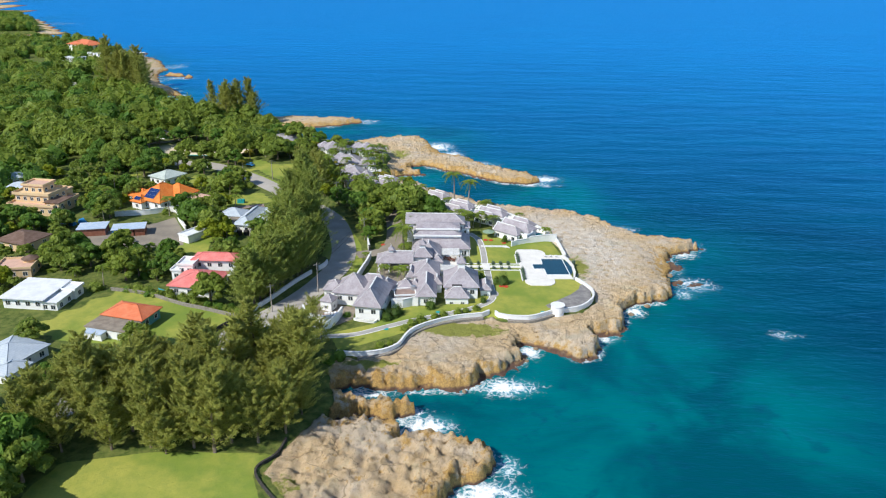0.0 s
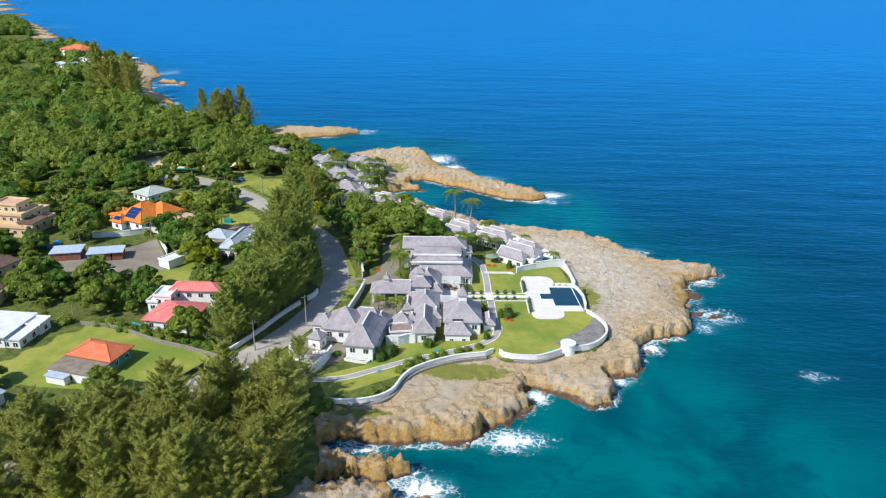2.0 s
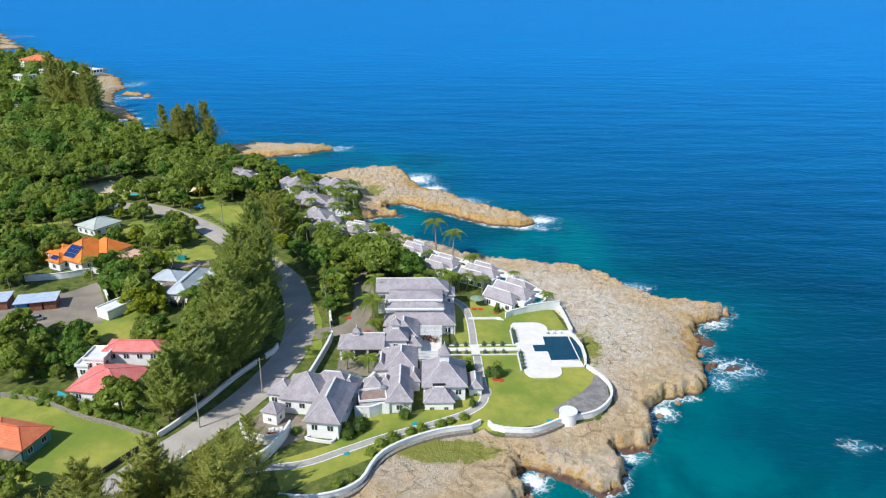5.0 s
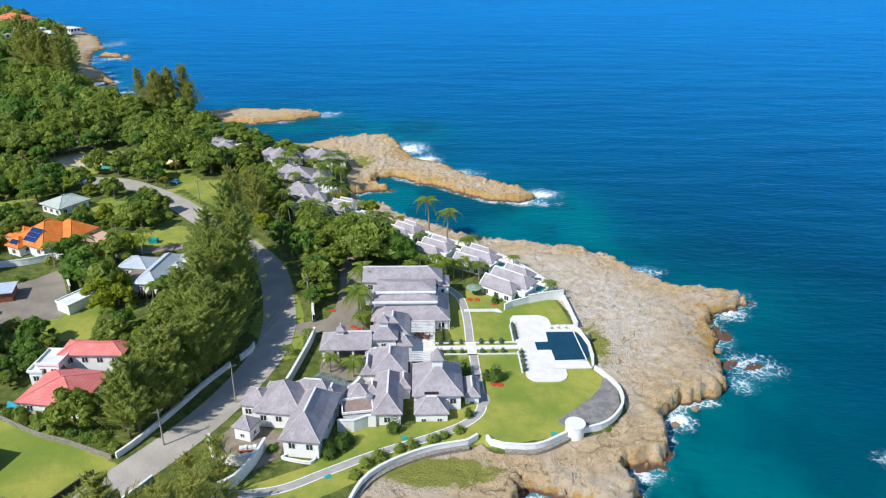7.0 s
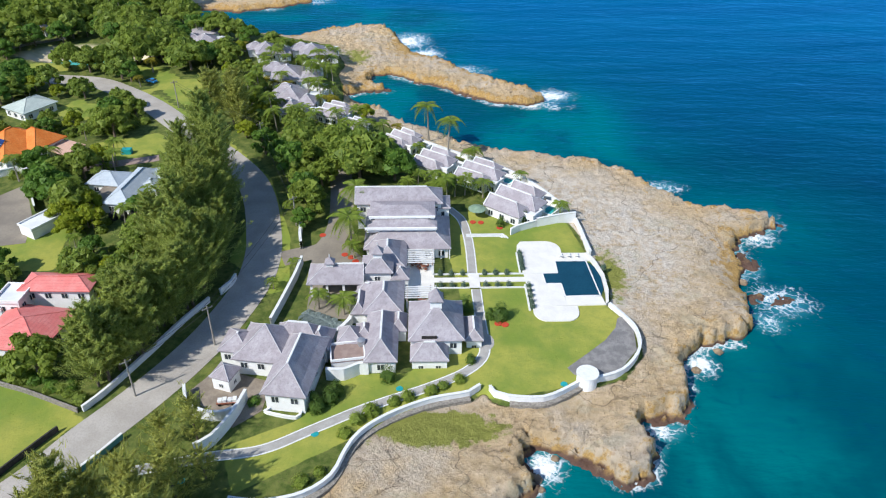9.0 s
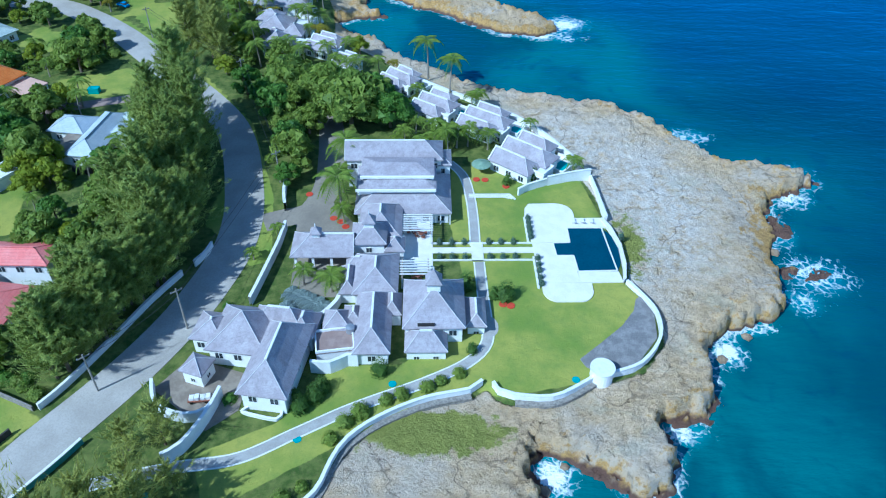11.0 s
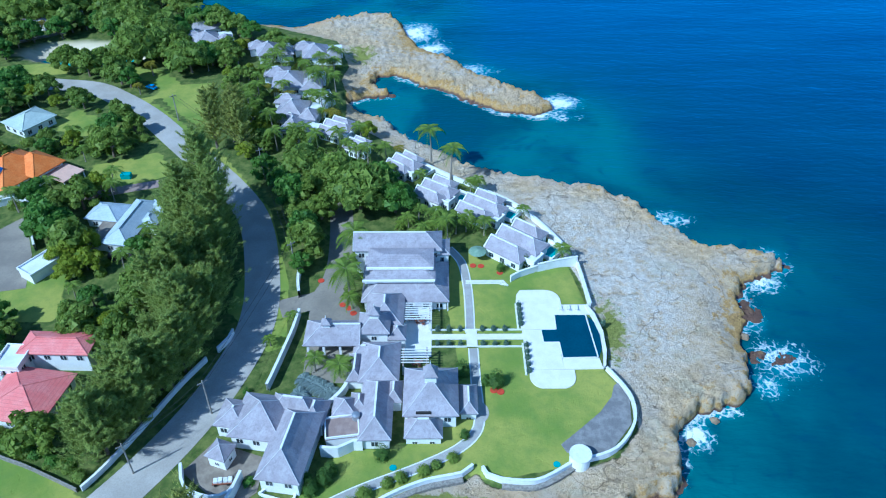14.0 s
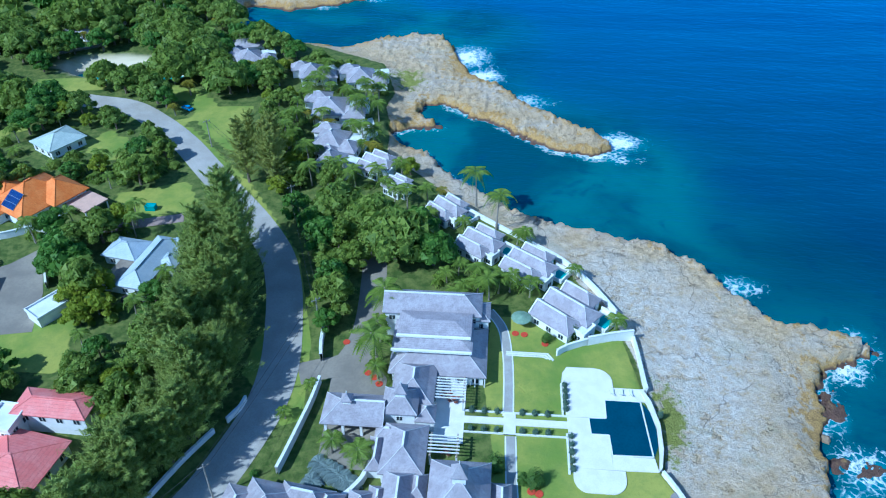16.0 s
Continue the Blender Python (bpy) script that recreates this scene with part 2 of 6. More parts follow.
M = {
    "land": ground_material(),
    "sea": sea_material(),
    "white": plain("white_render", (0.88, 0.88, 0.87), (0.80, 0.79, 0.77), 0.5, 0.75, 0.12),
    "trim": plain("white_trim", (0.80, 0.80, 0.79), (0.72, 0.72, 0.70), 1.0, 0.6, 0.1),
    "capstone": plain("grey_white_ridge_tile", (0.56, 0.54, 0.55), (0.66, 0.64, 0.64), 0.8, 0.8, 0.3),
    "deck": plain("pale_paving", (0.80, 0.77, 0.71), (0.72, 0.69, 0.63), 0.4, 0.75, 0.12, 6.0),
    "shingle": roofing("grey_shingle", (0.34, 0.305, 0.325), (0.45, 0.415, 0.44), (0.24, 0.21, 0.225)),
    "redroof": roofing("red_roof", (0.70, 0.19, 0.17), (0.74, 0.27, 0.24), (0.64, 0.15, 0.14), 0.5, 0.6),
    "salmon": roofing("salmon_roof", (0.66, 0.17, 0.07), (0.72, 0.23, 0.11), (0.58, 0.13, 0.06), 0.4, 0.65),
    "orange": roofing("orange_tile", (0.74, 0.20, 0.03), (0.80, 0.27, 0.06), (0.62, 0.13, 0.02), 0.4, 0.65),
    "blueroof": roofing("blue_grey_roof", (0.46, 0.52, 0.58), (0.55, 0.60, 0.64), (0.36, 0.42, 0.48), 0.4, 0.6),
    "greenroof": roofing("pale_green_roof", (0.46, 0.52, 0.47), (0.54, 0.59, 0.53), (0.36, 0.42, 0.37), 0.4, 0.6),
    "tinroof": plain("painted_tin", (0.42, 0.52, 0.66), (0.55, 0.62, 0.70), 0.6, 0.45, 0.2),
    "flatroof": plain("white_flat_roof", (0.78, 0.79, 0.80), (0.66, 0.67, 0.68), 0.35, 0.7, 0.15),
    "bitumen": plain("weathered_concrete_roof", (0.22, 0.18, 0.14), (0.32, 0.27, 0.21), 0.5, 0.9, 0.4),
    "tan": plain("tan_render", (0.76, 0.56, 0.32), (0.68, 0.49, 0.29), 0.5, 0.8, 0.2),
    "pink": plain("pink_concrete", (0.66, 0.42, 0.31), (0.58, 0.37, 0.28), 0.6, 0.8, 0.2),
    "teal": plain("teal_wall", (0.10, 0.30, 0.33), (0.14, 0.36, 0.38), 0.7, 0.8, 0.2),
    "brown": plain("brown_roof", (0.14, 0.085, 0.06), (0.20, 0.13, 0.10), 0.7, 0.8, 0.3),
    "asphalt": plain("worn_road", (0.38, 0.345, 0.30), (0.48, 0.44, 0.39), 0.12, 0.92, 0.4, 4.0, 0, 0.05),
    "path": plain("grey_path", (0.36, 0.34, 0.31), (0.44, 0.42, 0.39), 0.5, 0.9, 0.3, 5.0),
    "yard": plain("dusty_yard", (0.30, 0.26, 0.205), (0.22, 0.19, 0.155), 0.15, 0.95, 0.4, 2.0),
    "gravel": plain("grey_gravel", (0.20, 0.19, 0.185), (0.30, 0.285, 0.27), 0.7, 0.95, 0.9, 9.0, 0, 0.1),
    "pavers": plain("red_brown_pavers", (0.28, 0.20, 0.17), (0.36, 0.27, 0.23), 0.6, 0.85, 0.4, 8.0),
    "stonewall": plain("rubble_stone", (0.34, 0.31, 0.27), (0.20, 0.18, 0.155), 2.2, 0.95, 1.0, 5.0, 0, 0.15),
    "pool": plain("dark_pool_water", (0.006, 0.05, 0.085), (0.008, 0.06, 0.10), 0.2, 0.08, 0.08, 2.0, 0, 0.02, 0.5),
    "poolblue": plain("bright_pool_water", (0.05, 0.42, 0.55), (0.06, 0.46, 0.58), 0.3, 0.1, 0.1, 2.0),
    "glass": plain("window_glass", (0.03, 0.04, 0.05), (0.05, 0.06, 0.07), 0.5, 0.08, 0.0, 3.0, 0, 0.01, 0.6),
    "dark": plain("dark_opening", (0.03, 0.028, 0.026), (0.05, 0.045, 0.04), 1.0, 0.8, 0.1),
    "boulder": plain("wet_limestone", (0.36, 0.27, 0.17), (0.20, 0.14, 0.09), 0.8, 0.8, 0.9, 4.0, 0, 0.2),
    "sage": plain("sage_canopy", (0.20, 0.29, 0.20), (0.26, 0.35, 0.25), 1.5, 0.8, 0.3),
    "panel": plain("solar_cells", (0.012, 0.03, 0.12), (0.018, 0.045, 0.17), 0.7, 0.15, 0.0, 3.0, 0, 0.01, 0.6),
    "timber": plain("weathered_timber", (0.30, 0.23, 0.17), (0.38, 0.31, 0.25), 2.0, 0.85, 0.4, 10.0),
    "pole": plain("grey_pole", (0.30, 0.27, 0.23), (0.40, 0.37, 0.33), 1.0, 0.9, 0.3),
    "wire": plain("black_cable", (0.03, 0.03, 0.03), (0.04, 0.04, 0.04), 1.0, 0.6, 0.0),
    "bark": plain("grey_brown_bark", (0.16, 0.12, 0.085), (0.24, 0.19, 0.145), 2.0, 0.95, 0.8, 8.0, 0, 0.06),
    "palmbark": plain("pale_palm_bark", (0.28, 0.24, 0.19), (0.36, 0.32, 0.26), 2.0, 0.95, 0.6, 8.0, 0, 0.05),
    "rust": plain("rusty_container", (0.24, 0.09, 0.055), (0.32, 0.14, 0.09), 0.8, 0.75, 0.3),
    "bluebox": plain("blue_container", (0.03, 0.22, 0.52), (0.05, 0.28, 0.58), 0.8, 0.6, 0.2),
    "redmulch": plain("red_flower_bed", (0.55, 0.07, 0.03), (0.42, 0.05, 0.03), 3.0, 0.9, 0.8, 9.0),
    "tarp": plain("turquoise_mesh", (0.02, 0.30, 0.32), (0.03, 0.36, 0.36), 1.0, 0.7, 0.2),
    "steel": plain("grey_steel", (0.45, 0.47, 0.50), (0.38, 0.40, 0.43), 1.0, 0.4, 0.1, 8.0, 0.6),
    "blackwall": plain("sooty_block_wall", (0.045, 0.04, 0.035), (0.075, 0.07, 0.06), 1.5, 0.95, 0.5),
    "broad": leafy("broad_leaves", (0.115, 0.185, 0.03), (0.31, 0.385, 0.065), (0.25, 0.31, 0.035)),
    "dark_broad": leafy("dark_leaves", (0.075, 0.165, 0.03), (0.20, 0.33, 0.05), (0.14, 0.25, 0.03)),
    "yellow": leafy("yellow_green_leaves", (0.22, 0.28, 0.02), (0.36, 0.40, 0.03), (0.28, 0.33, 0.02)),
    "casuarina": leafy("casuarina_needles", (0.215, 0.25, 0.05), (0.47, 0.475, 0.11), (0.34, 0.345, 0.07)),
    "casuarina_green": leafy("green_casuarina_needles", (0.185, 0.25, 0.05), (0.43, 0.48, 0.11), (0.30, 0.35, 0.07)),
    "palm": leafy("palm_fronds", (0.11, 0.19, 0.025), (0.30, 0.37, 0.055), (0.19, 0.27, 0.035)),
    "palm_gold": leafy("golden_palm_fronds", (0.22, 0.21, 0.02), (0.34, 0.29, 0.03), (0.26, 0.24, 0.02)),
    "silver": leafy("silver_palm_fronds", (0.22, 0.28, 0.27), (0.34, 0.40, 0.38), (0.28, 0.33, 0.32)),
    "clipped": leafy("clipped_shrub", (0.075, 0.14, 0.025), (0.15, 0.23, 0.04), (0.10, 0.175, 0.03)),
    "hedge_grey": leafy("grey_green_shrub", (0.10, 0.16, 0.11), (0.17, 0.235, 0.16), (0.13, 0.19, 0.13)),
}


# ---- mesh helpers ----
class Solid:
    """Gathers boxes, prisms and sheets into one mesh."""

    def __init__(self):
        self.v, self.f = [], []

    def add(self, verts, faces):
        k = len(self.v)
        self.v += [tuple(p) for p in verts]
        self.f += [tuple(k + i for i in f) for f in faces]
        return self

    def box(self, x0, y0, z0, x1, y1, z1):
        p = [(x, y, z) for z in (z0, z1) for x, y in ((x0, y0), (x1, y0), (x1, y1), (x0, y1))]
        return self.add(p, [(3, 2, 1, 0), (4, 5, 6, 7), (0, 1, 5, 4), (1, 2, 6, 5), (2, 3, 7, 6), (3, 0, 4, 7)])

    def beam(self, a, b, w, h):
        """A bar of width w and height h from a to b."""
        a, b = Vector(a), Vector(b)
        d = (b - a).normalized()
        s = d.cross(Vector((0, 0, 1)))
        s = s.normalized() if s.length > 1e-4 else Vector((1, 0, 0))
        u = s.cross(d)
        p = [c + s * i * w / 2 + u * j * h / 2 for c in (a, b) for i, j in ((-1, -1), (1, -1), (1, 1), (-1, 1))]
        return self.add(p, [(3, 2, 1, 0), (4, 5, 6, 7), (0, 1, 5, 4), (1, 2, 6, 5), (2, 3, 7, 6), (3, 0, 4, 7)])

    def prism(self, outline, z0, z1):
        k = len(outline)
        p = [(x, y, z) for z in (z0, z1) for x, y in outline]
        return self.add(p, [tuple(range(k - 1, -1, -1)), tuple(range(k, 2 * k))] + [(i, (i + 1) % k, k + (i + 1) % k, k + i) for i in range(k)])

    def tube(self, pts, radii, n=7):
        rings = []
        for i, (p, r) in enumerate(zip(pts, radii)):
            d = (Vector(pts[min(i + 1, len(pts) - 1)]) - Vector(pts[max(i - 1, 0)])).normalized()
            s = d.cross(Vector((0.3, 0.9, 0.1))).normalized()
            u = s.cross(d)
            rings += [Vector(p) + (s * math.cos(a) + u * math.sin(a)) * r for a in (2 * math.pi * k / n for k in range(n))]
        f = [(i * n + j, i * n + (j + 1) % n, (i + 1) * n + (j + 1) % n, (i + 1) * n + j) for i in range(len(pts) - 1) for j in range(n)]
        return self.add(rings, f + [tuple(range((len(pts) - 1) * n, len(pts) * n))])

    def mesh(self, name, material):
        me = bpy.data.meshes.new(name)
        me.from_pydata(self.v, [], self.f)
        bm = bmesh.new()
        bm.from_mesh(me)
        bmesh.ops.recalc_face_normals(bm, faces=bm.faces)
        bm.to_mesh(me)
        bm.free()
        me.materials.append(M[material])
        return me


def tris_mesh(name, verts, material):
    """A mesh of loose triangles from an array of shape (n, 3, 3)."""
    k = len(verts)
    me = bpy.data.meshes.new(name)
    me.vertices.add(3 * k)
    me.vertices.foreach_set("co", np.asarray(verts, np.float32).ravel())
    me.loops.add(3 * k)
    me.loops.foreach_set("vertex_index", np.arange(3 * k, dtype=np.int32))
    me.polygons.add(k)
    me.polygons.foreach_set("loop_start", np.arange(0, 3 * k, 3, dtype=np.int32))
    me.update(calc_edges=True)
    me.materials.append(M[material])
    return me


def part(name, solid, material, parent, label=""):
    """Links a mesh as one part under a thing or under a part."""
    ob = new(name, solid.mesh(name, material) if isinstance(solid, Solid) else solid)
    ob.parent = parent
    return tagged(ob, label)


def thing(name, label, category, x, y, z, rot=0.0, group="", kind=""):
    ob = new(name)
    ob.matrix_basis = pose(x, y, z, 0, 0, rot)
    ob.empty_display_size = 0.2
    return tagged(ob, label, category, group, kind)


def single(name, solid, material, label, category, m=None, group="", kind=""):
    ob = new(name, solid.mesh(name, material) if isinstance(solid, Solid) else solid)
    if m is not None:
        ob.matrix_basis = m
    return tagged(ob, label, category, group, kind)


def ribbon(pts, width, z0, z1, step=2.0):
    """A flat band along a smoothed line."""
    line = smooth(pts, step)
    s = Solid()
    L, R = [], []
    for i, p in enumerate(line):
        d = line[min(i + 1, len(line) - 1)] - line[max(i - 1, 0)]
        nrm = np.array([-d[1], d[0]]) / np.hypot(*d)
        L.append(p + nrm * width / 2)
        R.append(p - nrm * width / 2)
    for i in range(len(line) - 1):
        a = [L[i], R[i], R[i + 1], L[i + 1]]
        p = [(*q, z) for z in (z0, z1) for q in a]
        s.add(p, [(4, 5, 6, 7), (1, 0, 4, 5) if i == 0 else (2, 1, 5, 6), (0, 3, 7, 4), (3, 2, 1, 0)] + ([(1, 2, 6, 5)] if i == 0 else []))
    return s


def smooth(pts, step=2.0):
    """Points at even steps along a Catmull-Rom line through pts."""
    p = np.array([pts[0], *pts, pts[-1]], float)
    out = []
    for i in range(1, len(p) - 2):
        k = max(1, int(np.hypot(*(p[i + 1] - p[i])) / step))
        for t in np.arange(k) / k:
            a, b, c, d = p[i - 1], p[i], p[i + 1], p[i + 2]
            out.append(0.5 * (2 * b + (c - a) * t + (2 * a - 5 * b + 4 * c - d) * t**2 + (3 * b - a - 3 * c + d) * t**3))
    return np.array([*out, p[-1]])


def value_noise(x, y, seed=0):
    """Smooth noise in 0..1 on arrays."""
    xi, yi = np.floor(x).astype(np.int64), np.floor(y).astype(np.int64)
    fx, fy = x - xi, y - yi
    fx, fy = fx * fx * (3 - 2 * fx), fy * fy * (3 - 2 * fy)

    def h(a, b):
        n = np.sin(a * 127.1 + b * 311.7 + seed * 74.7) * 43758.5453
        return n - np.floor(n)

    return (h(xi, yi) * (1 - fx) + h(xi + 1, yi) * fx) * (1 - fy) + (h(xi, yi + 1) * (1 - fx) + h(xi + 1, yi + 1) * fx) * fy


def fractal(x, y, scale, octaves=4, seed=0):
    total, amp, norm = 0.0, 1.0, 0.0
    for k in range(octaves):
        total = total + amp * value_noise(x * scale * 2**k + 17.3 * k, y * scale * 2**k - 9.1 * k, seed + k)
        norm += amp
        amp *= 0.5
    return total / norm


def signed(px, py, poly):
    """Distance to a closed outline, positive inside."""
    poly = np.asarray(poly, float)
    best, inside = np.full(px.shape, 1e9), np.zeros(px.shape, bool)
    for (ax, ay), (bx, by) in zip(poly, np.roll(poly, -1, 0)):
        ex, ey = bx - ax, by - ay
        t = np.clip(((px - ax) * ex + (py - ay) * ey) / (ex * ex + ey * ey + 1e-9), 0, 1)
        best = np.minimum(best, (px - ax - t * ex) ** 2 + (py - ay - t * ey) ** 2)
        if by != ay:
            inside ^= ((ay > py) != (by > py)) & (px < ex * (py - ay) / (by - ay) + ax)
    return np.where(inside, 1, -1) * np.sqrt(best)


def sheet(name, xs, ys, z, material, attrs):
    """A grid with heights and named surface values."""
    nx, ny = len(xs), len(ys)
    X, Y = np.meshgrid(xs, ys)
    co = np.stack([X, Y, z], -1).reshape(-1, 3).astype(np.float32)
    i = (np.arange(ny - 1)[:, None] * nx + np.arange(nx - 1)[None]).ravel()
    q = np.stack([i, i + 1, i + nx + 1, i + nx], -1).astype(np.int32)
    me = bpy.data.meshes.new(name)
    me.vertices.add(len(co))
    me.vertices.foreach_set("co", co.ravel())
    me.loops.add(q.size)
    me.loops.foreach_set("vertex_index", q.ravel())
    me.polygons.add(len(q))
    me.polygons.foreach_set("loop_start", np.arange(0, q.size, 4, dtype=np.int32))
    me.update(calc_edges=True)
    me.polygons.foreach_set("use_smooth", np.ones(len(q), bool))
    for key, val in attrs.items():
        me.attributes.new(key, "FLOAT", "POINT").data.foreach_set("value", np.asarray(val, np.float32).ravel())
    me.materials.append(M[material])
    return me


def lines(*spans):
    """Grid lines: (from, to, step) spans one after another."""
    out = np.concatenate([np.arange(a, b, s) for a, b, s in spans])
    return np.append(out, spans[-1][1])


# ---- the land ----
G0 = 4.8  # the level of lawns, roads and house plots above the sea
SOUTH = [(-60, -700), (-40, -100), (-25, 40), (-12, 100), (-4, 128), (-1, 138), (3, 144), (8, 147.5), (13.5, 153), (9, 157), (1.3, 160.5), (-5.5, 162), (-9.5, 160.5),
         (-9, 164), (-14, 165.5), (-20, 166), (-25, 164.5), (-27, 167), (-22, 169.5), (-13, 168.5), (-9, 169), (-5.5, 172), (-9, 174.3), (-13, 175.5), (-20, 176.5), (-27, 177.5)]
CAPE = [(-28, 181), (-24, 183.3), (-18, 182), (-13.4, 181.5), (-8, 183), (-3, 184), (4, 182.5), (8.8, 184), (10.8, 188.6), (15, 189.5), (18.5, 193), (22, 198), (20.4, 202), (21.6, 208), (26.5, 206.3), (33, 202),
        (37.4, 199), (42, 200), (45, 206), (43.5, 212), (52, 214.5), (55, 221), (55.6, 226.6), (61.7, 233.5), (70.6, 235), (75, 239), (77, 248.5), (79, 257.4), (81, 263), (81.5, 270), (85, 275), (92, 279.2), (97.5, 282.4)]
BAY = [(92, 286.8), (85, 289), (77, 289), (71, 297), (64.5, 306), (55.5, 314.5), (39.5, 321), (24.5, 326), (19, 327), (8.5, 336), (-2.5, 347), (-8.5, 353), (-11, 361), (-22.8, 368.5), (-26, 374), (-19.4, 377.5), (-9, 380), (-18, 386.5), (-15, 396), (-8, 394.5)]
CAPE_NORTH = [(-0.5, 388.5), (7, 386.5), (15.5, 378), (27.5, 367.5), (41, 363.6), (50, 368.5), (44.2, 377), (34, 384.6), (22.5, 395), (13, 406.5), (1.5, 420.5), (-4.5, 430), (-9.5, 446), (-14, 455), (-26, 457.5), (-46.5, 446), (-58, 440), (-75, 441), (-92, 447), (-103, 462), (-112, 475), (-104, 485), (-85.6, 484), (-65.5, 490), (-52, 500.5)]
FAR = [(-60, 506), (-84, 510), (-99, 511), (-112, 506), (-125, 500), (-150, 503), (-168, 528), (-190, 552), (-214, 588), (-206, 591), (-180, 560), (-187, 572), (-202, 597), (-220, 622), (-235, 645), (-253, 688), (-253, 718), (-278, 768), (-320, 824), (-396, 895), (-432, 930), (-445, 938)]
FARTHEST = [(-470, 935), (-476, 922), (-494, 908), (-565, 930), (-545, 985), (-487, 1006), (-535, 1083), (-600, 1178), (-690, 1283), (-950, 1700), (-1600, 2600), (-4500, 2600), (-4500, -700)]
COAST = SOUTH + CAPE + BAY + CAPE_NORTH + FAR + FARTHEST
COVE = [(-152, 410), (-146, 406), (-130, 402), (-122, 401), (-110, 406), (-108, 412), (-121, 415), (-136, 416), (-146, 415)]
SEA_WALL = [(-28.4, 193), (-23, 192.3), (-16.7, 193.7), (-12.4, 197.3), (-10.5, 202.6), (-8.3, 206.7), (-3.4, 210.8), (3.9, 214.4), (11.4, 216.2), (13.6, 218)]
SEA_WALL_EAST = [(15.4, 217.6), (16.2, 216), (18.8, 214.9), (25.1, 214.5), (30, 216.9), (32.8, 218.8)]
SEA_WALL_CURVE = [(35.5, 219.3), (41.5, 221.7), (46.2, 227.7), (47, 234), (45.2, 239), (43.2, 242.6)]
INLAND = [(-60, -700), (-45, 40), (-31, 100), (-30, 133), (-38, 144), (-34, 155), (-27, 170), (-31, 186), (-28.4, 193)] + SEA_WALL[1:] + SEA_WALL_EAST + SEA_WALL_CURVE + [
    (44, 252), (42, 264), (40.5, 273), (38, 283), (33, 292), (27, 302), (20, 311), (10, 319), (0, 327), (-12, 341), (-25, 355), (-27, 375), (-30, 386), (-28, 396), (-35, 420), (-60, 433), (-100, 452), (-118, 490),
    (-150, 495), (-172, 520), (-222, 592), (-262, 690), (-300, 770), (-402, 891), (-500, 903), (-569, 960), (-503, 1002), (-604, 1164), (-1000, 1690), (-1600, 2580), (-4490, 2580), (-4490, -690)]
LAWNS = [[(-28, 194), (-9, 206), (12, 217), (18, 215), (30, 217.5), (45, 228), (46, 236), (42, 245), (42, 263), (39, 281), (28, 284), (10, 283), (9, 262), (12, 240), (0, 222), (-12, 222), (-20, 210), (-32, 204)],
         [(-85, 126), (-32, 126), (-39, 143), (-36, 150), (-62, 150), (-80, 146)],
         [(-112, 214), (-100, 234), (-62, 214), (-58, 211), (-66, 200), (-80, 196), (-104, 198), (-118, 206)],
         [(-98, 326), (-80, 334), (-72, 321), (-88, 312)], [(-116, 362), (-98, 350), (-108, 342), (-122, 352)], [(-90, 380), (-74, 382), (-72, 364), (-82, 364)],
         [(-104, 276), (-86, 281), (-82, 258), (-100, 258)], [(-43, 262), (-41, 280), (-47, 300), (-70, 328), (-100, 362), (-96, 372), (-62, 335), (-40, 303), (-30, 272), (-27, 250), (-31, 248)],
         [(-186, 338), (-150, 352), (-142, 362), (-176, 352), (-196, 346)],
         [(-150, 386), (-122, 392), (-100, 384), (-84, 362), (-72, 350), (-68, 356), (-94, 392), (-124, 402), (-160, 396)]]

xs = lines((-4500, -1000, 250), (-1000, -300, 25), (-300, -90, 5), (-90, -40, 2.2), (-40, 100, 0.62), (100, 140, 4))
ys = lines((-700, -40, 40), (-40, 60, 2.5), (60, 124, 1.2), (124, 330, 0.62), (330, 460, 1.3), (460, 720, 4), (720, 1300, 12), (1300, 2600, 130))
GX, GY = np.meshgrid(xs, ys)
wob = (fractal(GX, GY, 0.13, 4, 3) - 0.5) * 4.4 + (np.abs(2 * fractal(GX, GY, 0.24, 3, 5) - 1) - 0.25) * 1.9 + (fractal(GX, GY, 0.75, 2, 15) - 0.5) * 1.8
ISLET = [(-246, 686), (-232, 678), (-216, 666), (-210, 672), (-226, 684), (-240, 694)]
coast_d = np.maximum(signed(GX, GY, COAST), signed(GX, GY, ISLET) - 1.2)
cove_d = signed(GX, GY, COVE)
inland_d = signed(GX, GY, INLAND)
d = np.minimum(coast_d + wob * np.clip(1 - np.abs(coast_d) / 12, 0, 1) - 0.5, 1e9)
rocky = np.clip(-inland_d / 3.0 + 0.15, 0, 1)
ridged = 1 - np.abs(2 * fractal(GX, GY, 0.22, 3, 11) - 1)
pits = 1 - np.abs(2 * fractal(GX, GY, 0.45, 2, 21) - 1)
fine_pits = 1 - np.abs(2 * fractal(GX, GY, 0.9, 2, 31) - 1)
rough = np.clip(np.exp(-np.clip(d, 0, None) / 3.5) + 0.55 * np.clip((200 - GY) / 25, 0, 1) + 0.3 * np.clip((GY - 340) / 40, 0, 1), 0, 1)
top = 3.9 + (ridged - 0.72) * (0.2 + 0.7 * rough) + (pits - 0.75) * (0.25 + 1.0 * rough) + (fine_pits - 0.75) * (0.2 + 1.0 * rough)  + (fractal(GX, GY, 0.045, 2, 71) - 0.5) * 1.1
top = top - 0.5 * np.clip((0.42 - fractal(GX, GY, 0.16, 4, 81)) * 12, 0, 1) * (0.4 + rough)
south = np.clip((196 - GY) / 12, 0, 1)
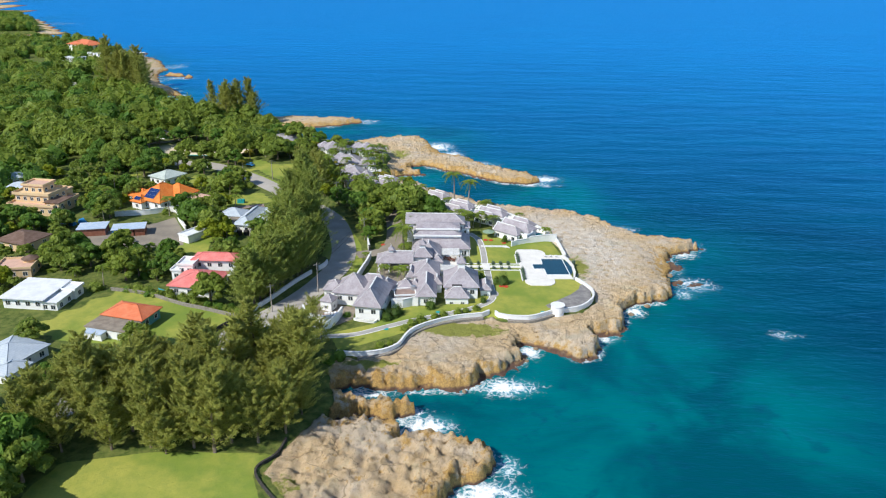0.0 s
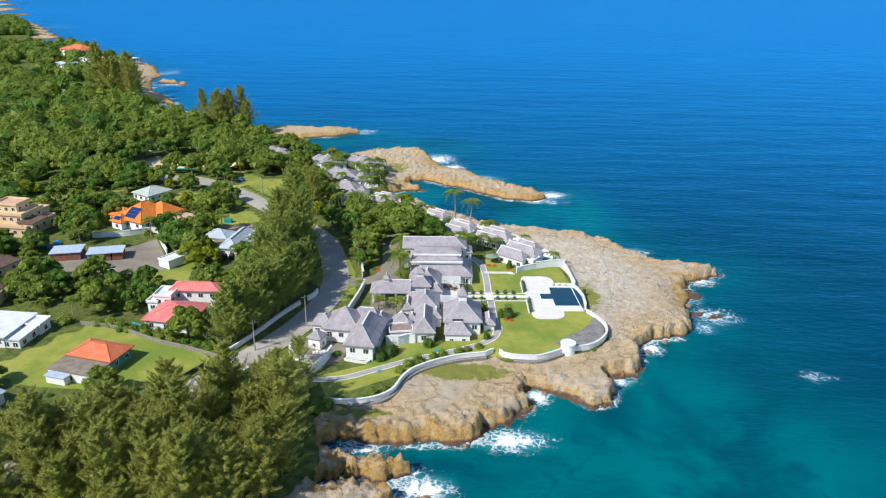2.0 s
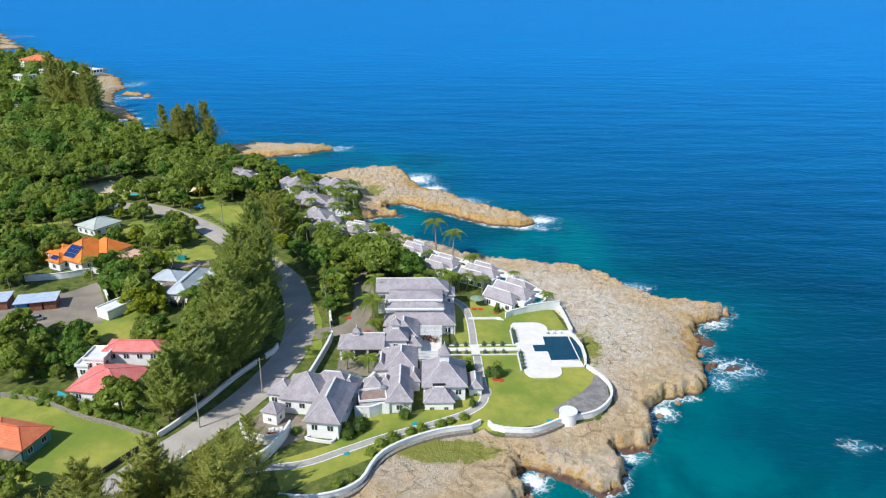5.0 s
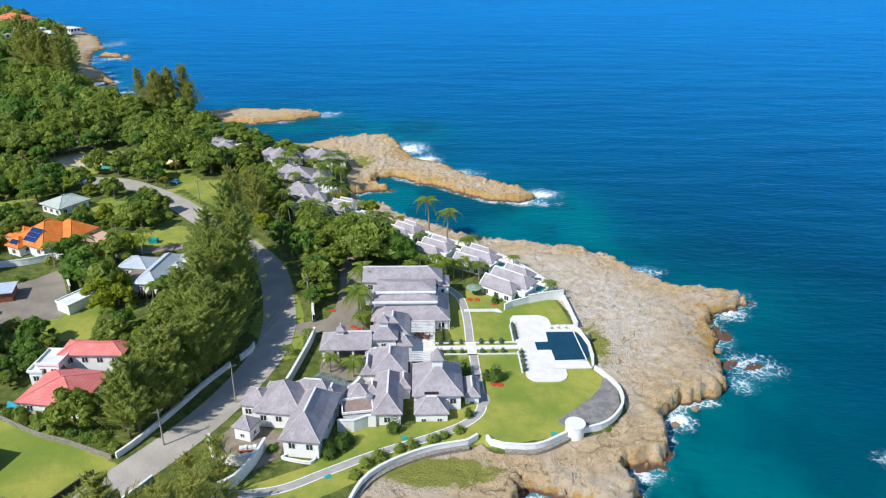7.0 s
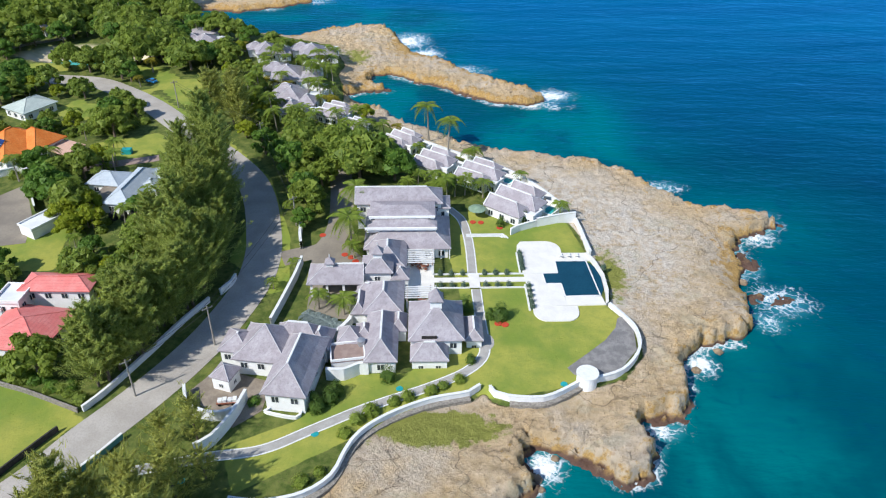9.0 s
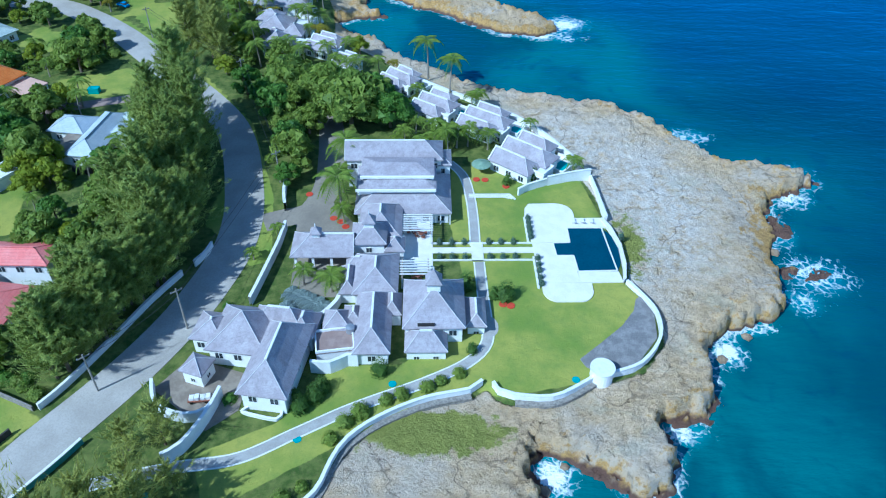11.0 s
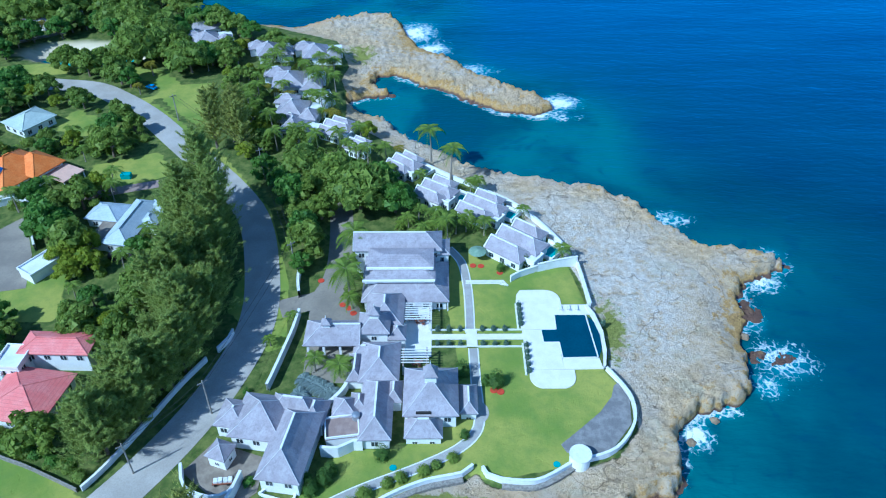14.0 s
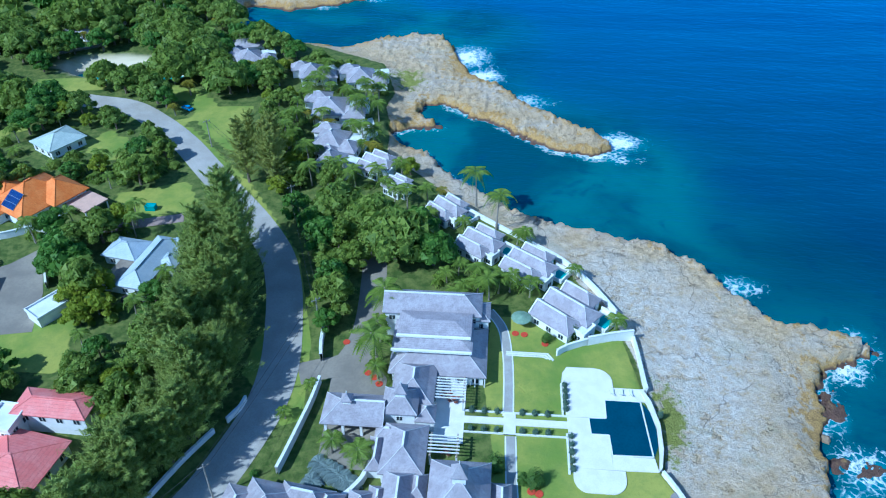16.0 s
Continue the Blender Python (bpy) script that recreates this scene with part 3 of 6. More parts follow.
crag = 1 - np.abs(2 * fractal(GX, GY, 0.3, 4, 91) - 1)
top = top + np.maximum(south, 0.55 * np.clip((GY - 345) / 15, 0, 1)) * ((crag - 0.8) * 3.2 + (fractal(GX, GY, 1.1, 2, 95) - 0.5) * 1.5)
low = np.exp(-(((GX - 80) / 7) ** 2 + ((GY - 256) / 16) ** 2)) + 0.8 * np.exp(-(((GX + 2) / 10) ** 2 + ((GY - 424) / 14) ** 2))
top = top * (1 - 0.72 * low) * (1 - 0.3 * np.clip((GY - 340) / 20, 0, 1))
rise = np.clip((d + 0.2) / 1.0, 0, 1) ** 0.6
cliff = -2.5 + (top + 2.5) * rise
# a low wet ledge skirts the cliffs in places
ledge = np.clip((fractal(GX, GY, 0.045, 2, 101) - 0.44) * 7, 0, 1) * (GY > 175)
skirt = (-2.5 + d * 0.5) * (1 - ledge) + (0.45 + d * 0.42 + (fractal(GX, GY, 0.5, 3, 103) - 0.5) * 1.7) * ledge
cliff = np.where(d < 0, np.maximum(skirt, -9), cliff)
flat = G0 + (fractal(GX, GY, 0.3, 2, 41) - 0.5) * 0.05
walled = np.clip((GY - 186) / 6, 0, 1) * np.clip((272 - GY) / 6, 0, 1)
gentle = walled * np.clip(inland_d / 1.2 + 0.6, 0, 1) + (1 - walled) * np.clip(inland_d / 9 + 0.75, 0, 1)
land_z = np.where(d > 0, cliff * (1 - gentle) + flat * gentle, cliff)
reef = np.maximum(np.exp(-(((GX - 82.5) / 6) ** 2 + ((GY - 250) / 3.6) ** 2)), np.exp(-(((GX - 83) / 4) ** 2 + ((GY - 267) / 7) ** 2)))
land_z = np.maximum(land_z, -2.2 + 2.2 * np.clip(reef * 1.5, 0, 1) + (fractal(GX, GY, 0.35, 4, 61) - 0.5) * 3.0 * np.clip(reef * 3, 0, 1))
beach = np.clip((cove_d + 5) / 6, 0, 1)
land_z = land_z * (1 - beach) + (-1.0) * beach
lawn = np.zeros_like(GX)
for outline in LAWNS:
    lawn = np.maximum(lawn, np.clip(signed(GX, GY, outline) / 1.5 + 0.5, 0, 1))
weed = 1.25 * np.exp(-(((GX - 5) / 13) ** 2 + ((GY - 208.5) / 4.6) ** 2)) + 0.9 * np.exp(-(((GX + 19) / 9) ** 2 + ((GY - 189) / 2.2) ** 2)) + 0.75 * np.exp(-(((GX - 47) / 4.5) ** 2 + ((GY - 256) / 15) ** 2))
weed += 0.7 * np.exp(-(((GX + 24) / 9) ** 2 + ((GY - 410) / 14) ** 2)) + 0.6 * np.exp(-(((GX + 32) / 5) ** 2 + ((GY - 140) / 7) ** 2))
wet = np.clip(1.0 - d / (6.0 + 9.0 * np.clip((GX - 40) / 25, 0, 1)), 0, 1) * 0.5 + low * 0.5 + 0.3 * south + 0.3 * np.clip((GY - 345) / 20, 0, 1) + np.clip(1 - land_z / 2.2, 0, 1) * 0.35
tagged(new("ground", sheet("ground", xs, ys, land_z, "land", {"rock": rocky, "lawn": lawn, "wet": wet, "weed": weed, "shelf": np.clip((d - 7) / 12, 0, 1) * np.clip((GX - 18) / 14, 0, 1) * 0.9, "sand": np.clip((cove_d + 5.5) / 2, 0, 1)})),
       "pale limestone coast with lawns and scrubby ground", "ground", kind="structure")

# ---- the sea ----
xs = lines((-4500, -700, 200), (-700, -120, 10), (-120, 130, 1.5), (130, 320, 6), (320, 4500, 190))
ys = lines((-900, 60, 60), (60, 120, 5), (120, 470, 1.5), (470, 760, 6), (760, 1200, 20), (1200, 5200, 200))
WX, WY = np.meshgrid(xs, ys)
out = -signed(WX, WY, COAST)
shore = np.clip(1 - out / 3.0, 0, 1) * (out > -3) * np.clip((fractal(WX, WY, 0.06, 3, 51) - 0.36) * 5, 0, 1) * 0.72
SURF = [(-3, 438, 9, 11, 0.9), (3, 421, 8, 8, 0.85), (17, 402, 11, 5, 0.7), (49, 374, 8, 6, 0.95), (46, 364, 10, 3, 0.5), (89, 277, 5, 4.5, 0.8), (83, 263, 3, 6, 0.55), (85, 249, 6.5, 6, 0.68), (79, 242, 4, 4, 0.7), (60, 229, 3, 4, 0.95),
        (47, 211, 4, 3, 0.9), (24, 203, 3.5, 4, 0.95), (16, 184.5, 8, 4.2, 1.0), (-3.5, 167, 6, 4.5, 1.0), (9, 143, 8, 4.5, 1.0), (14, 152, 3, 4, 0.8), (-20, 180, 7, 1.8, 0.9), (-6, 182, 8, 1.4, 0.7),
        (72, 304, 7, 4, 0.6), (-50, 503, 8, 5, 0.8)]
SURF_FAR = [(-228, 672, 14, 6, 0.8), (-175, 558, 6, 6, 0.7), (-253, 740, 10, 20, 0.5), (101, 214, 4.5, 3, 0.5), (-560, 1150, 40, 10, 0.7), (44, 314, 6, 2.5, 0.5), (95, 288, 5, 3, 0.5)]
foam = shore
for fx, fy, rx, ry, amount in SURF + SURF_FAR:
    foam = np.maximum(foam, amount * np.exp(-(((WX - fx) / rx) ** 2 + ((WY - fy) / ry) ** 2)))
near = (out > -12) * (0.62 * np.exp(-np.clip(out, 0, None) / 32.0) + 0.38 * np.exp(-np.clip(out, 0, None) / 130.0))
bank = 0.75 * np.exp(-(((WX - 60) / 60) ** 2 + ((WY - 165) / 45) ** 2)) + 1.6 * np.exp(-(((WX - 18) / 42) ** 2 + ((WY - 345) / 26) ** 2)) + 0.45 * np.exp(-(((WX + 30) / 60) ** 2 + ((WY - 470) / 25) ** 2))
shallow = np.clip(0.75 * near + bank - 0.12, 0, 1)
# one value grows with distance and blends in the painted sky reflection
tagged(new("water", sheet("water", xs, ys, np.zeros_like(WX), "sea", {"shallow": shallow, "far_sheen": np.clip((np.hypot(WX * 0.7, WY - 150) - 180) / 620, 0, 1) ** 0.8, "foam": foam, "cove": np.clip(signed(WX, WY, COVE) / 4 + 2, 0, 1)})),
       "blue sea, turquoise and foaming along the rocks", "sea", kind="structure")

# ---- roads, paths and paving ----
ROAD = [(-140, 120), (-100, 155), (-80, 176), (-63, 194.5), (-56, 206), (-49.5, 216), (-44, 226), (-39.5, 237), (-35.6, 252), (-35.3, 264), (-37.5, 277), (-41, 291), (-46, 303), (-55, 316), (-66, 329), (-77, 342), (-89, 356), (-103, 369), (-117, 378.5), (-135, 382), (-165, 390), (-205, 425), (-236, 478), (-257, 528), (-275, 580), (-300, 625)]
single("road", ribbon(ROAD, 8.6, G0 - 0.3, G0 + 0.07), "asphalt", "worn grey asphalt coast road", "road", kind="structure")
PATH_SOUTH = [(-46, 199), (-34.4, 201.8), (-24.9, 203.4), (-16.5, 208), (-7.7, 212.9), (3.9, 218.1), (11.3, 222.4), (14.9, 227), (15.2, 233), (14.9, 240), (14.7, 249)]
PATH_NORTH = [(14.2, 254), (14.2, 264), (13.8, 272), (12.6, 279.5), (9.5, 285)]
for line in (PATH_SOUTH, PATH_NORTH):
    single("garden_path", ribbon(line, 2.3, G0 - 0.2, G0 + 0.06, 1.2), "trim", "white-edged grey garden path on the lawn", "path", kind="structure")
    single("garden_path_paving", ribbon(line, 1.75, G0 - 0.2, G0 + 0.075, 1.2), "path", "grey paving of the garden path", "path", kind="structure")
single("path_bulge", Solid().prism([(15.6 + 1.7 * math.cos(a), 231 + 2.6 * math.sin(a)) for a in np.linspace(0, 2 * math.pi, 20)[:-1]], G0 - 0.2, G0 + 0.065), "path", "rounded widening of the grey path", "path", kind="structure")
DRIVE = [(-30.5, 262), (-25.5, 264), (-21, 266), (-18.5, 274), (-18.5, 286), (-20.5, 304), (-24, 312)]
single("driveway", ribbon(DRIVE, 6.2, G0 - 0.2, G0 + 0.06), "yard", "dusty entrance drive behind the gate", "drive", kind="structure")
single("forecourt", Solid().prism([(-22, 239), (-11.5, 239), (-11.5, 262), (-17, 270), (-24, 266), (-22.5, 252)], G0 - 0.2, G0 + 0.05), "yard", "grey forecourt under the covered entrance", "forecourt", kind="structure")
single("service_yard", Solid().prism([(-41.5, 217), (-37, 224), (-26, 220), (-26.5, 212.5), (-31, 208.5)], G0 - 0.2, G0 + 0.09), "bitumen", "dark paved service yard", "yard", kind="structure")
single("container_yard", Solid().prism([(-136, 262), (-134, 279), (-112, 293), (-107, 300), (-98, 283), (-94, 270), (-112, 266)], G0 - 0.2, G0 + 0.05), "yard", "dusty grey-brown yard with tyre marks", "yard", kind="structure")
single("gravel_bed", Solid().prism([(33.5, 220), (35.4, 219.8), (41.2, 222.2), (45.8, 228), (46.6, 234), (45, 238.8), (44, 238), (43, 235), (40, 231), (35.6, 227), (31, 223), (31.8, 221.2)], G0 - 0.2, G0 + 0.05), "gravel", "grey gravel bed inside the curved sea wall", "gravel", kind="structure")

# pool terrace: a cross-shaped pale deck with rounded ends round a dark pool
POOL = [(33.9, 259.6), (41.2, 259.6), (42.0, 246.0), (34.2, 245.8), (34.0, 250.6), (30.5, 250.6), (30.3, 254.7), (33.8, 254.8)]
pool_deck = thing("pool_terrace", "pale paved pool terrace with rounded ends", "terrace", 34, 252, G0)
DT = 0.22


def arc(cx, cy, r, a0, a1, n=10, ry=None):
    return [(cx + r * math.cos(radians(a)), cy + (ry or r) * math.sin(radians(a))) for a in np.linspace(a0, a1, n)]


for k, shape in enumerate(([(25.4, 263), (33.8, 263), (33.8, 255), (25.9, 254.6)],
              [(25.2, 263)] + [(25.6, 266.5), (26.6, 268.2), (32.2, 268.3)] + arc(32.6, 264.6, 3.4, 80, 0, 8, 3.6) + [(36, 263)],
              [(33.8, 263), (42.2, 263), (42.2, 259.7), (33.8, 259.7)],
              [(26, 254.6), (30.2, 254.6), (30.4, 250.7), (26.1, 250.7)],
              [(26.1, 250.7), (33.9, 250.7), (34.1, 242.5), (26.6, 242.5)],
              [(34.1, 245.7), (42.2, 245.7), (42.6, 242.7), (34.1, 242.5)],
              [(26.6, 242.5), (36.3, 242.3), (36.3, 240)] + arc(33.4, 240.4, 2.9, 0, -80, 7, 3.2) + arc(29.4, 240.4, 2.9, -100, -180, 7, 3.2),
              [(42.1, 263), (43.4, 259.7), (44.4, 254), (44.2, 248), (43.3, 243.5), (42.6, 242.7), (43.3, 247), (43.6, 253), (42.6, 258.6), (41.4, 262.6)])):
    part("paving", Solid().prism([(x - 34, y - 252) for x, y in shape], -0.3, DT + 0.004 * k + (0.2 if k == 7 else 0)), "deck", pool_deck)
pool = thing("swimming_pool", "dark blue cross-shaped swimming pool level with the deck", "pool", 36, 252, G0)
part("pool_water", Solid().prism([(x - 36, y - 252) for x, y in POOL], -0.5, DT - 0.06), "pool", pool)
part("pool_weir_basin", Solid().prism([(5.6, 7.2), (6.8, 5.2), (7.5, 1.0), (7.2, -3.5), (6.2, -6)], -0.5, DT - 0.1), "pool", pool, "dark curved overflow basin")
edge = Solid()
for a, b in zip(POOL, POOL[1:] + POOL[:1]):
    edge.beam((a[0] - 36, a[1] - 252, DT + 0.01), (b[0] - 36, b[1] - 252, DT + 0.01), 0.28, 0.09)
part("coping", edge, "trim", pool, "white pool coping")
# causeway between house and pool: two pale walks with planted beds
walkway = thing("garden_walk", "white garden walk with planted shrub rows", "walk", 15.5, 252.6, G0)
for y0, y1, zt, nm in ((-0.9, 0.8, 0.18, "walk_paving"), (2.0, 2.3, 0.3, "kerb"), (-3.3, -3.0, 0.3, "kerb")):
    part(nm, Solid().box(-10.4, y0, -0.3, 10.6, y1, zt), "deck" if nm == "walk_paving" else "trim", walkway)
part("cross_walk", Solid().box(-2.2, -3.3, -0.3, 0.2, 2.3, 0.2), "deck", walkway)
for k, (x0, y0, x1, y1) in enumerate(((25.0, 255.0, 25.4, 263.4), (25.6, 241.0, 26.0, 250.4))):
    single("bed_kerb", Solid().box(x0, y0, G0 - 0.2, x1, y1, G0 + 0.3), "trim", "low white kerb beside the shrub row", "kerb", kind="structure")
single("terrace", Solid().box(-1, 246.5, G0 - 0.2, 5.4, 262, G0 + 0.12), "deck", "pale paved terrace beside the pergolas", "terrace", kind="structure")
steps = thing("garden_steps", "low white curved garden steps in the lawn", "steps", 17, 270.8, G0)
for k in range(3):
    part("step", Solid().prism([(-3.4, 0.45 * k), (4.6 + 0.5 * k, 0.45 * k), (5.5 + 0.6 * k, -0.5 - 0.2 * k), (5.8 + 0.6 * k, -0.3 - 0.2 * k), (4.8 + 0.5 * k, 0.3 + 0.45 * k), (-3.4, 0.3 + 0.45 * k)], -0.2, 0.12 + 0.06 * k), "trim", steps)


single("low_dark_wall", ribbon([(-34.4, 155), (-35.4, 149.6), (-38.2, 146), (-38.4, 143), (-35.6, 138.6), (-31.8, 134)], 0.45, G0 - 1.5, G0 + 0.5, 1.0), "blackwall", "low dark stone wall at the edge of the rocks", "wall", kind="structure")

# ---- walls ----
def wall_run(name, pts, z0, z1, thick, material, label, cap=None, step=1.6):
    ob = thing(name, label, "wall", pts[0][0], pts[0][1], 0, kind="structure")
    ox, oy = pts[0]
    body = ribbon([(x - ox, y - oy) for x, y in pts], thick, z0, z1, step)
    part("wall_body", body, material, ob)
    if cap:
        part("coping", ribbon([(x - ox, y - oy) for x, y in pts], thick + 0.16, z1, z1 + 0.14, step), cap, ob)
    return ob


SEAW = (("sea_wall", SEA_WALL), ("sea_wall", SEA_WALL_EAST), ("sea_wall", SEA_WALL_CURVE))
for nm, run in SEAW:
    wall_run(nm, run, 2.5, G0 + 0.7, 0.42, "white", "white rendered curving sea wall", "trim")
wall_run("sea_wall_footing", [(x + 0.25, y - 0.75) for x, y in SEA_WALL[1:-1]], 1.5, G0 - 0.35, 1.1, "stonewall", "rough rubble stone footing of the sea wall")
wall_run("sea_wall_footing", [(x + 0.1, y - 0.7) for x, y in SEA_WALL_EAST[2:]], 1.5, G0 - 0.45, 1.0, "stonewall", "rough rubble stone footing of the sea wall")
wall_run("garden_wall", [(42.9, 263), (42.6, 268), (42.3, 274), (41.9, 278.4)], 3, G0 + 0.7, 0.45, "white", "low white garden wall above the rocks", "trim")
wall_run("garden_wall", [(41.9, 278.4), (37, 277.2), (31.5, 275.4)], 3, G0 + 2.4, 0.4, "white", "tall white garden wall by the cottage", "trim")
wall_run("road_wall", [(-58.8, 213), (-56, 217.8), (-51.5, 228), (-47.4, 238), (-43.6, 245.5)], 3, G0 + 1.3, 0.35, "white", "white roadside boundary wall", "trim")
wall_run("road_wall", [(-41.8, 248), (-40, 251.5), (-39.6, 254)], 3, G0 + 1.5, 0.35, "white", "white roadside boundary wall", "trim")
wall_run("boundary_wall", [(-104, 231), (-92, 228), (-78.6, 220.9), (-70.9, 217.9), (-59.6, 212.8)], 3, G0 + 1.1, 0.3, "stonewall", "grey stone garden boundary wall")
wall_run("field_wall", [(-69, 195.5), (-65, 202.5), (-61.4, 208.4)], 3, G0 + 1.3, 0.3, "blackwall", "sooty dark block wall beside the road")
wall_run("entrance_wall", [(-27.8, 277), (-27.2, 270), (-26.4, 266)], 3, G0 + 2.2, 0.5, "white", "white entrance wall by the gate", "trim")
wall_run("entrance_wall", [(-25.4, 260), (-25.9, 254), (-27.0, 247), (-28.2, 240), (-28.8, 236.9)], 3, G0 + 2.1, 0.45, "white", "curved white entrance wall beside the road", "trim")
wall_run("service_wall", [(-41.5, 217.5), (-39.5, 212.5), (-34.5, 210.3), (-31, 211.5), (-29.8, 215)], 3, G0 + 2.2, 0.4, "white", "curved white wall round the service yard", "trim")
wall_run("service_wall", [(-29.7, 215.5), (-31, 210), (-33.5, 204.5), (-36, 202.5)], 3, G0 + 2.6, 0.4, "white", "tall white service wall", "trim")
wall_run("roadside_kerb_wall", [(-58, 193.5), (-52.5, 201.5), (-49.5, 206.5)], 3, G0 + 1.2, 0.3, "teal", "faded teal-grey wall at the road's edge", "trim")
wall_run("curved_wall", [(-19.6, 229.6), (-15.4, 232.2), (-12.6, 236.2), (-11.6, 240)], 3, G0 + 2.0, 0.6, "white", "curved white courtyard wall", "trim")
wall_run("yard_wall", [(-131, 300.5), (-120, 302.8), (-109.8, 306.8), (-104, 296), (-97.6, 284.6)], 3, G0 + 2.0, 0.35, "white", "white yard wall below the orange house", "trim")
wall_run("courtyard_wall", [(-15.6, 220.6), (-12.2, 220.4), (-9.4, 222.0), (-7.6, 222.0)], 3, G0 + 2.8, 0.45, "white", "tall white courtyard wall above the lawn", "trim")
wall_run("balcony_kerb", [(-24.9, 213.0), (-25.9, 212.0), (-20.0, 210.4), (-19.3, 212.0)], 3, G0 + 0.5, 0.3, "white", "low white kerb round a small garden terrace", "trim", 0.8)
turret = thing("sea_turret", "round white turret on the sea wall", "turret", 34.1, 219.4, 2.6)
part("turret_drum", Solid().prism(arc(0, 0, 2.0, 0, 345, 24), 0, 4.0), "white", turret)
part("turret_cap", Solid().prism(arc(0, 0, 2.15, 0, 345, 24), 4.0, 4.25), "trim", turret)


# ---- houses ----
WIN = {}


def window_meshes(w, h):
    if (w, h) not in WIN:
        fr = Solid()
        for x0, z0, x1, z1 in ((-w / 2 - 0.1, -0.1, w / 2 + 0.1, 0), (-w / 2 - 0.1, h, w / 2 + 0.1, h + 0.1), (-w / 2 - 0.1, 0, -w / 2, h), (w / 2, 0, w / 2 + 0.1, h), (-0.04, 0, 0.04, h)):
            fr.box(x0, -0.07, z0, x1, 0.03, z1)
        WIN[w, h] = (fr.mesh("window", "trim"), Solid().box(-w / 2, -0.03, 0, w / 2, 0.0, h).mesh("pane", "glass"))
    return WIN[w, h]


def windows(parent, w, d, z0, sides="sewn", n=(2, 2), size=(1.3, 1.3)):
    """Windows on the faces of a block w by d centred on the parent."""
    fm, pm = window_meshes(*size)
    for side in sides:
        ln, rot = (w, {"s": 0, "n": 180}[side]) if side in "sn" else (d, {"e": 90, "w": -90}[side])
        k = n[0] if side in "sn" else n[1]
        for i in range(k):
            off = (i + 0.5) / k * ln - ln / 2
            x, y = {"s": (off, -d / 2), "n": (off, d / 2), "e": (w / 2, off), "w": (-w / 2, off)}[side]
            win = part("window", fm, "trim", parent)
            win.matrix_basis = pose(x, y, z0, 0, 0, rot)
            part("pane", pm, "glass", win)


def hip(w, d, eave, ridge, over=0.6, flare=0.0, ends=(1, 1), thick=0.22):
    """A hipped roof with its eaves at height eave; the ridge runs along the longer side. ends: 0 makes that end a gable. Returns the roof and its cap bars."""
    W, D = w / 2 + over, d / 2 + over
    along_y = D >= W
    a, b = (W, D) if along_y else (D, W)
    run = max(b - a, 0.05)
    lo, hi = -(run if ends[0] else b), (run if ends[1] else b)
    at = (lambda u, v, z: (u, v, z)) if along_y else (lambda u, v, z: (v, -u, z))
    roof, caps = Solid(), []
    rings = [[(-a, -b), (a, -b), (a, b), (-a, b)]]
    zs = [eave]
    if flare:
        s = 0.34
        q = [(-a * (1 - s), -b + (b + lo) * s), (a * (1 - s), -b + (b + lo) * s), (a * (1 - s), b - (b - hi) * s), (-a * (1 - s), b - (b - hi) * s)]
        rings.append(q)
        zs.append(eave + (ridge - eave) * (s - 0.4 * flare))
    under = [at(u, v, eave - thick) for u, v in rings[0]]
    levels = [[at(u, v, z) for u, v in r] for r, z in zip(rings, zs)]
    r0, r1 = at(0, lo, ridge), at(0, hi, ridge)
    pts = under + [p for lv in levels for p in lv] + [r0, r1]
    f = [(3, 2, 1, 0)]
    for k in range(len(levels)):
        for i in range(4):
            f.append((k * 4 + i, k * 4 + (i + 1) % 4, k * 4 + 4 + (i + 1) % 4, k * 4 + 4 + i))
    t = len(levels) * 4
    R0, R1 = len(pts) - 2, len(pts) - 1
    f += [(t, t + 1, R0), (t + 1, t + 2, R1, R0), (t + 2, t + 3, R1), (t + 3, t, R0, R1)]
    roof.add(pts, f)
    up = Vector((0, 0, 0.05))
    for i, r in ((0, r0), (1, r0), (2, r1), (3, r1)):
        caps.append(([Vector(p) + up for p in [lv[i] for lv in levels] + [r]], 0.12, 0.08))
    if hi - lo > 0.3:
        caps.append(([Vector(r0) + up, Vector(r1) + up], 0.38, 0.22))
    return roof, caps


def capped(bars, material, roof):
    """Each hip and ridge cap as a bar of its own on the roof."""
    for chain, w, h in bars:
        s = Solid()
        for p, q in zip(chain, chain[1:]):
            s.beam(p, q, w, h)
        part("ridge_cap", s, "capstone" if material == "trim" and w < 0.2 else material, roof)


def block(house, x, y, w, d, eave, ridge, rot=0.0, over=0.6, roof="shingle", wall="white", flare=0.1, ends=(1, 1), cap="trim", sides="sewn", n=(2, 2), win=1.3, base=0.0, size=None):
    """A wing of a house: walls, hipped roof with caps, windows. Heights are above the plot; x, y and rot are relative to the house."""
    m = pose(x, y, 0, 0, 0, rot)
    wl = part("wall", Solid().box(-w / 2, -d / 2, base - 0.4 if base == 0 else base, w / 2, d / 2, eave - 0.05), wall, house)
    wl.matrix_basis = m
    rf, cp = hip(w, d, eave + 0.1, ridge, over, flare, ends)
    ro = part("roof", rf, roof, house)
    ro.matrix_basis = m
    if cap:
        capped(cp, cap, ro)
    if sides and n:
        windows(wl, w, d, eave - 2.3 if base == 0 else base + 0.5, sides, n, size or (win, win))
    return wl


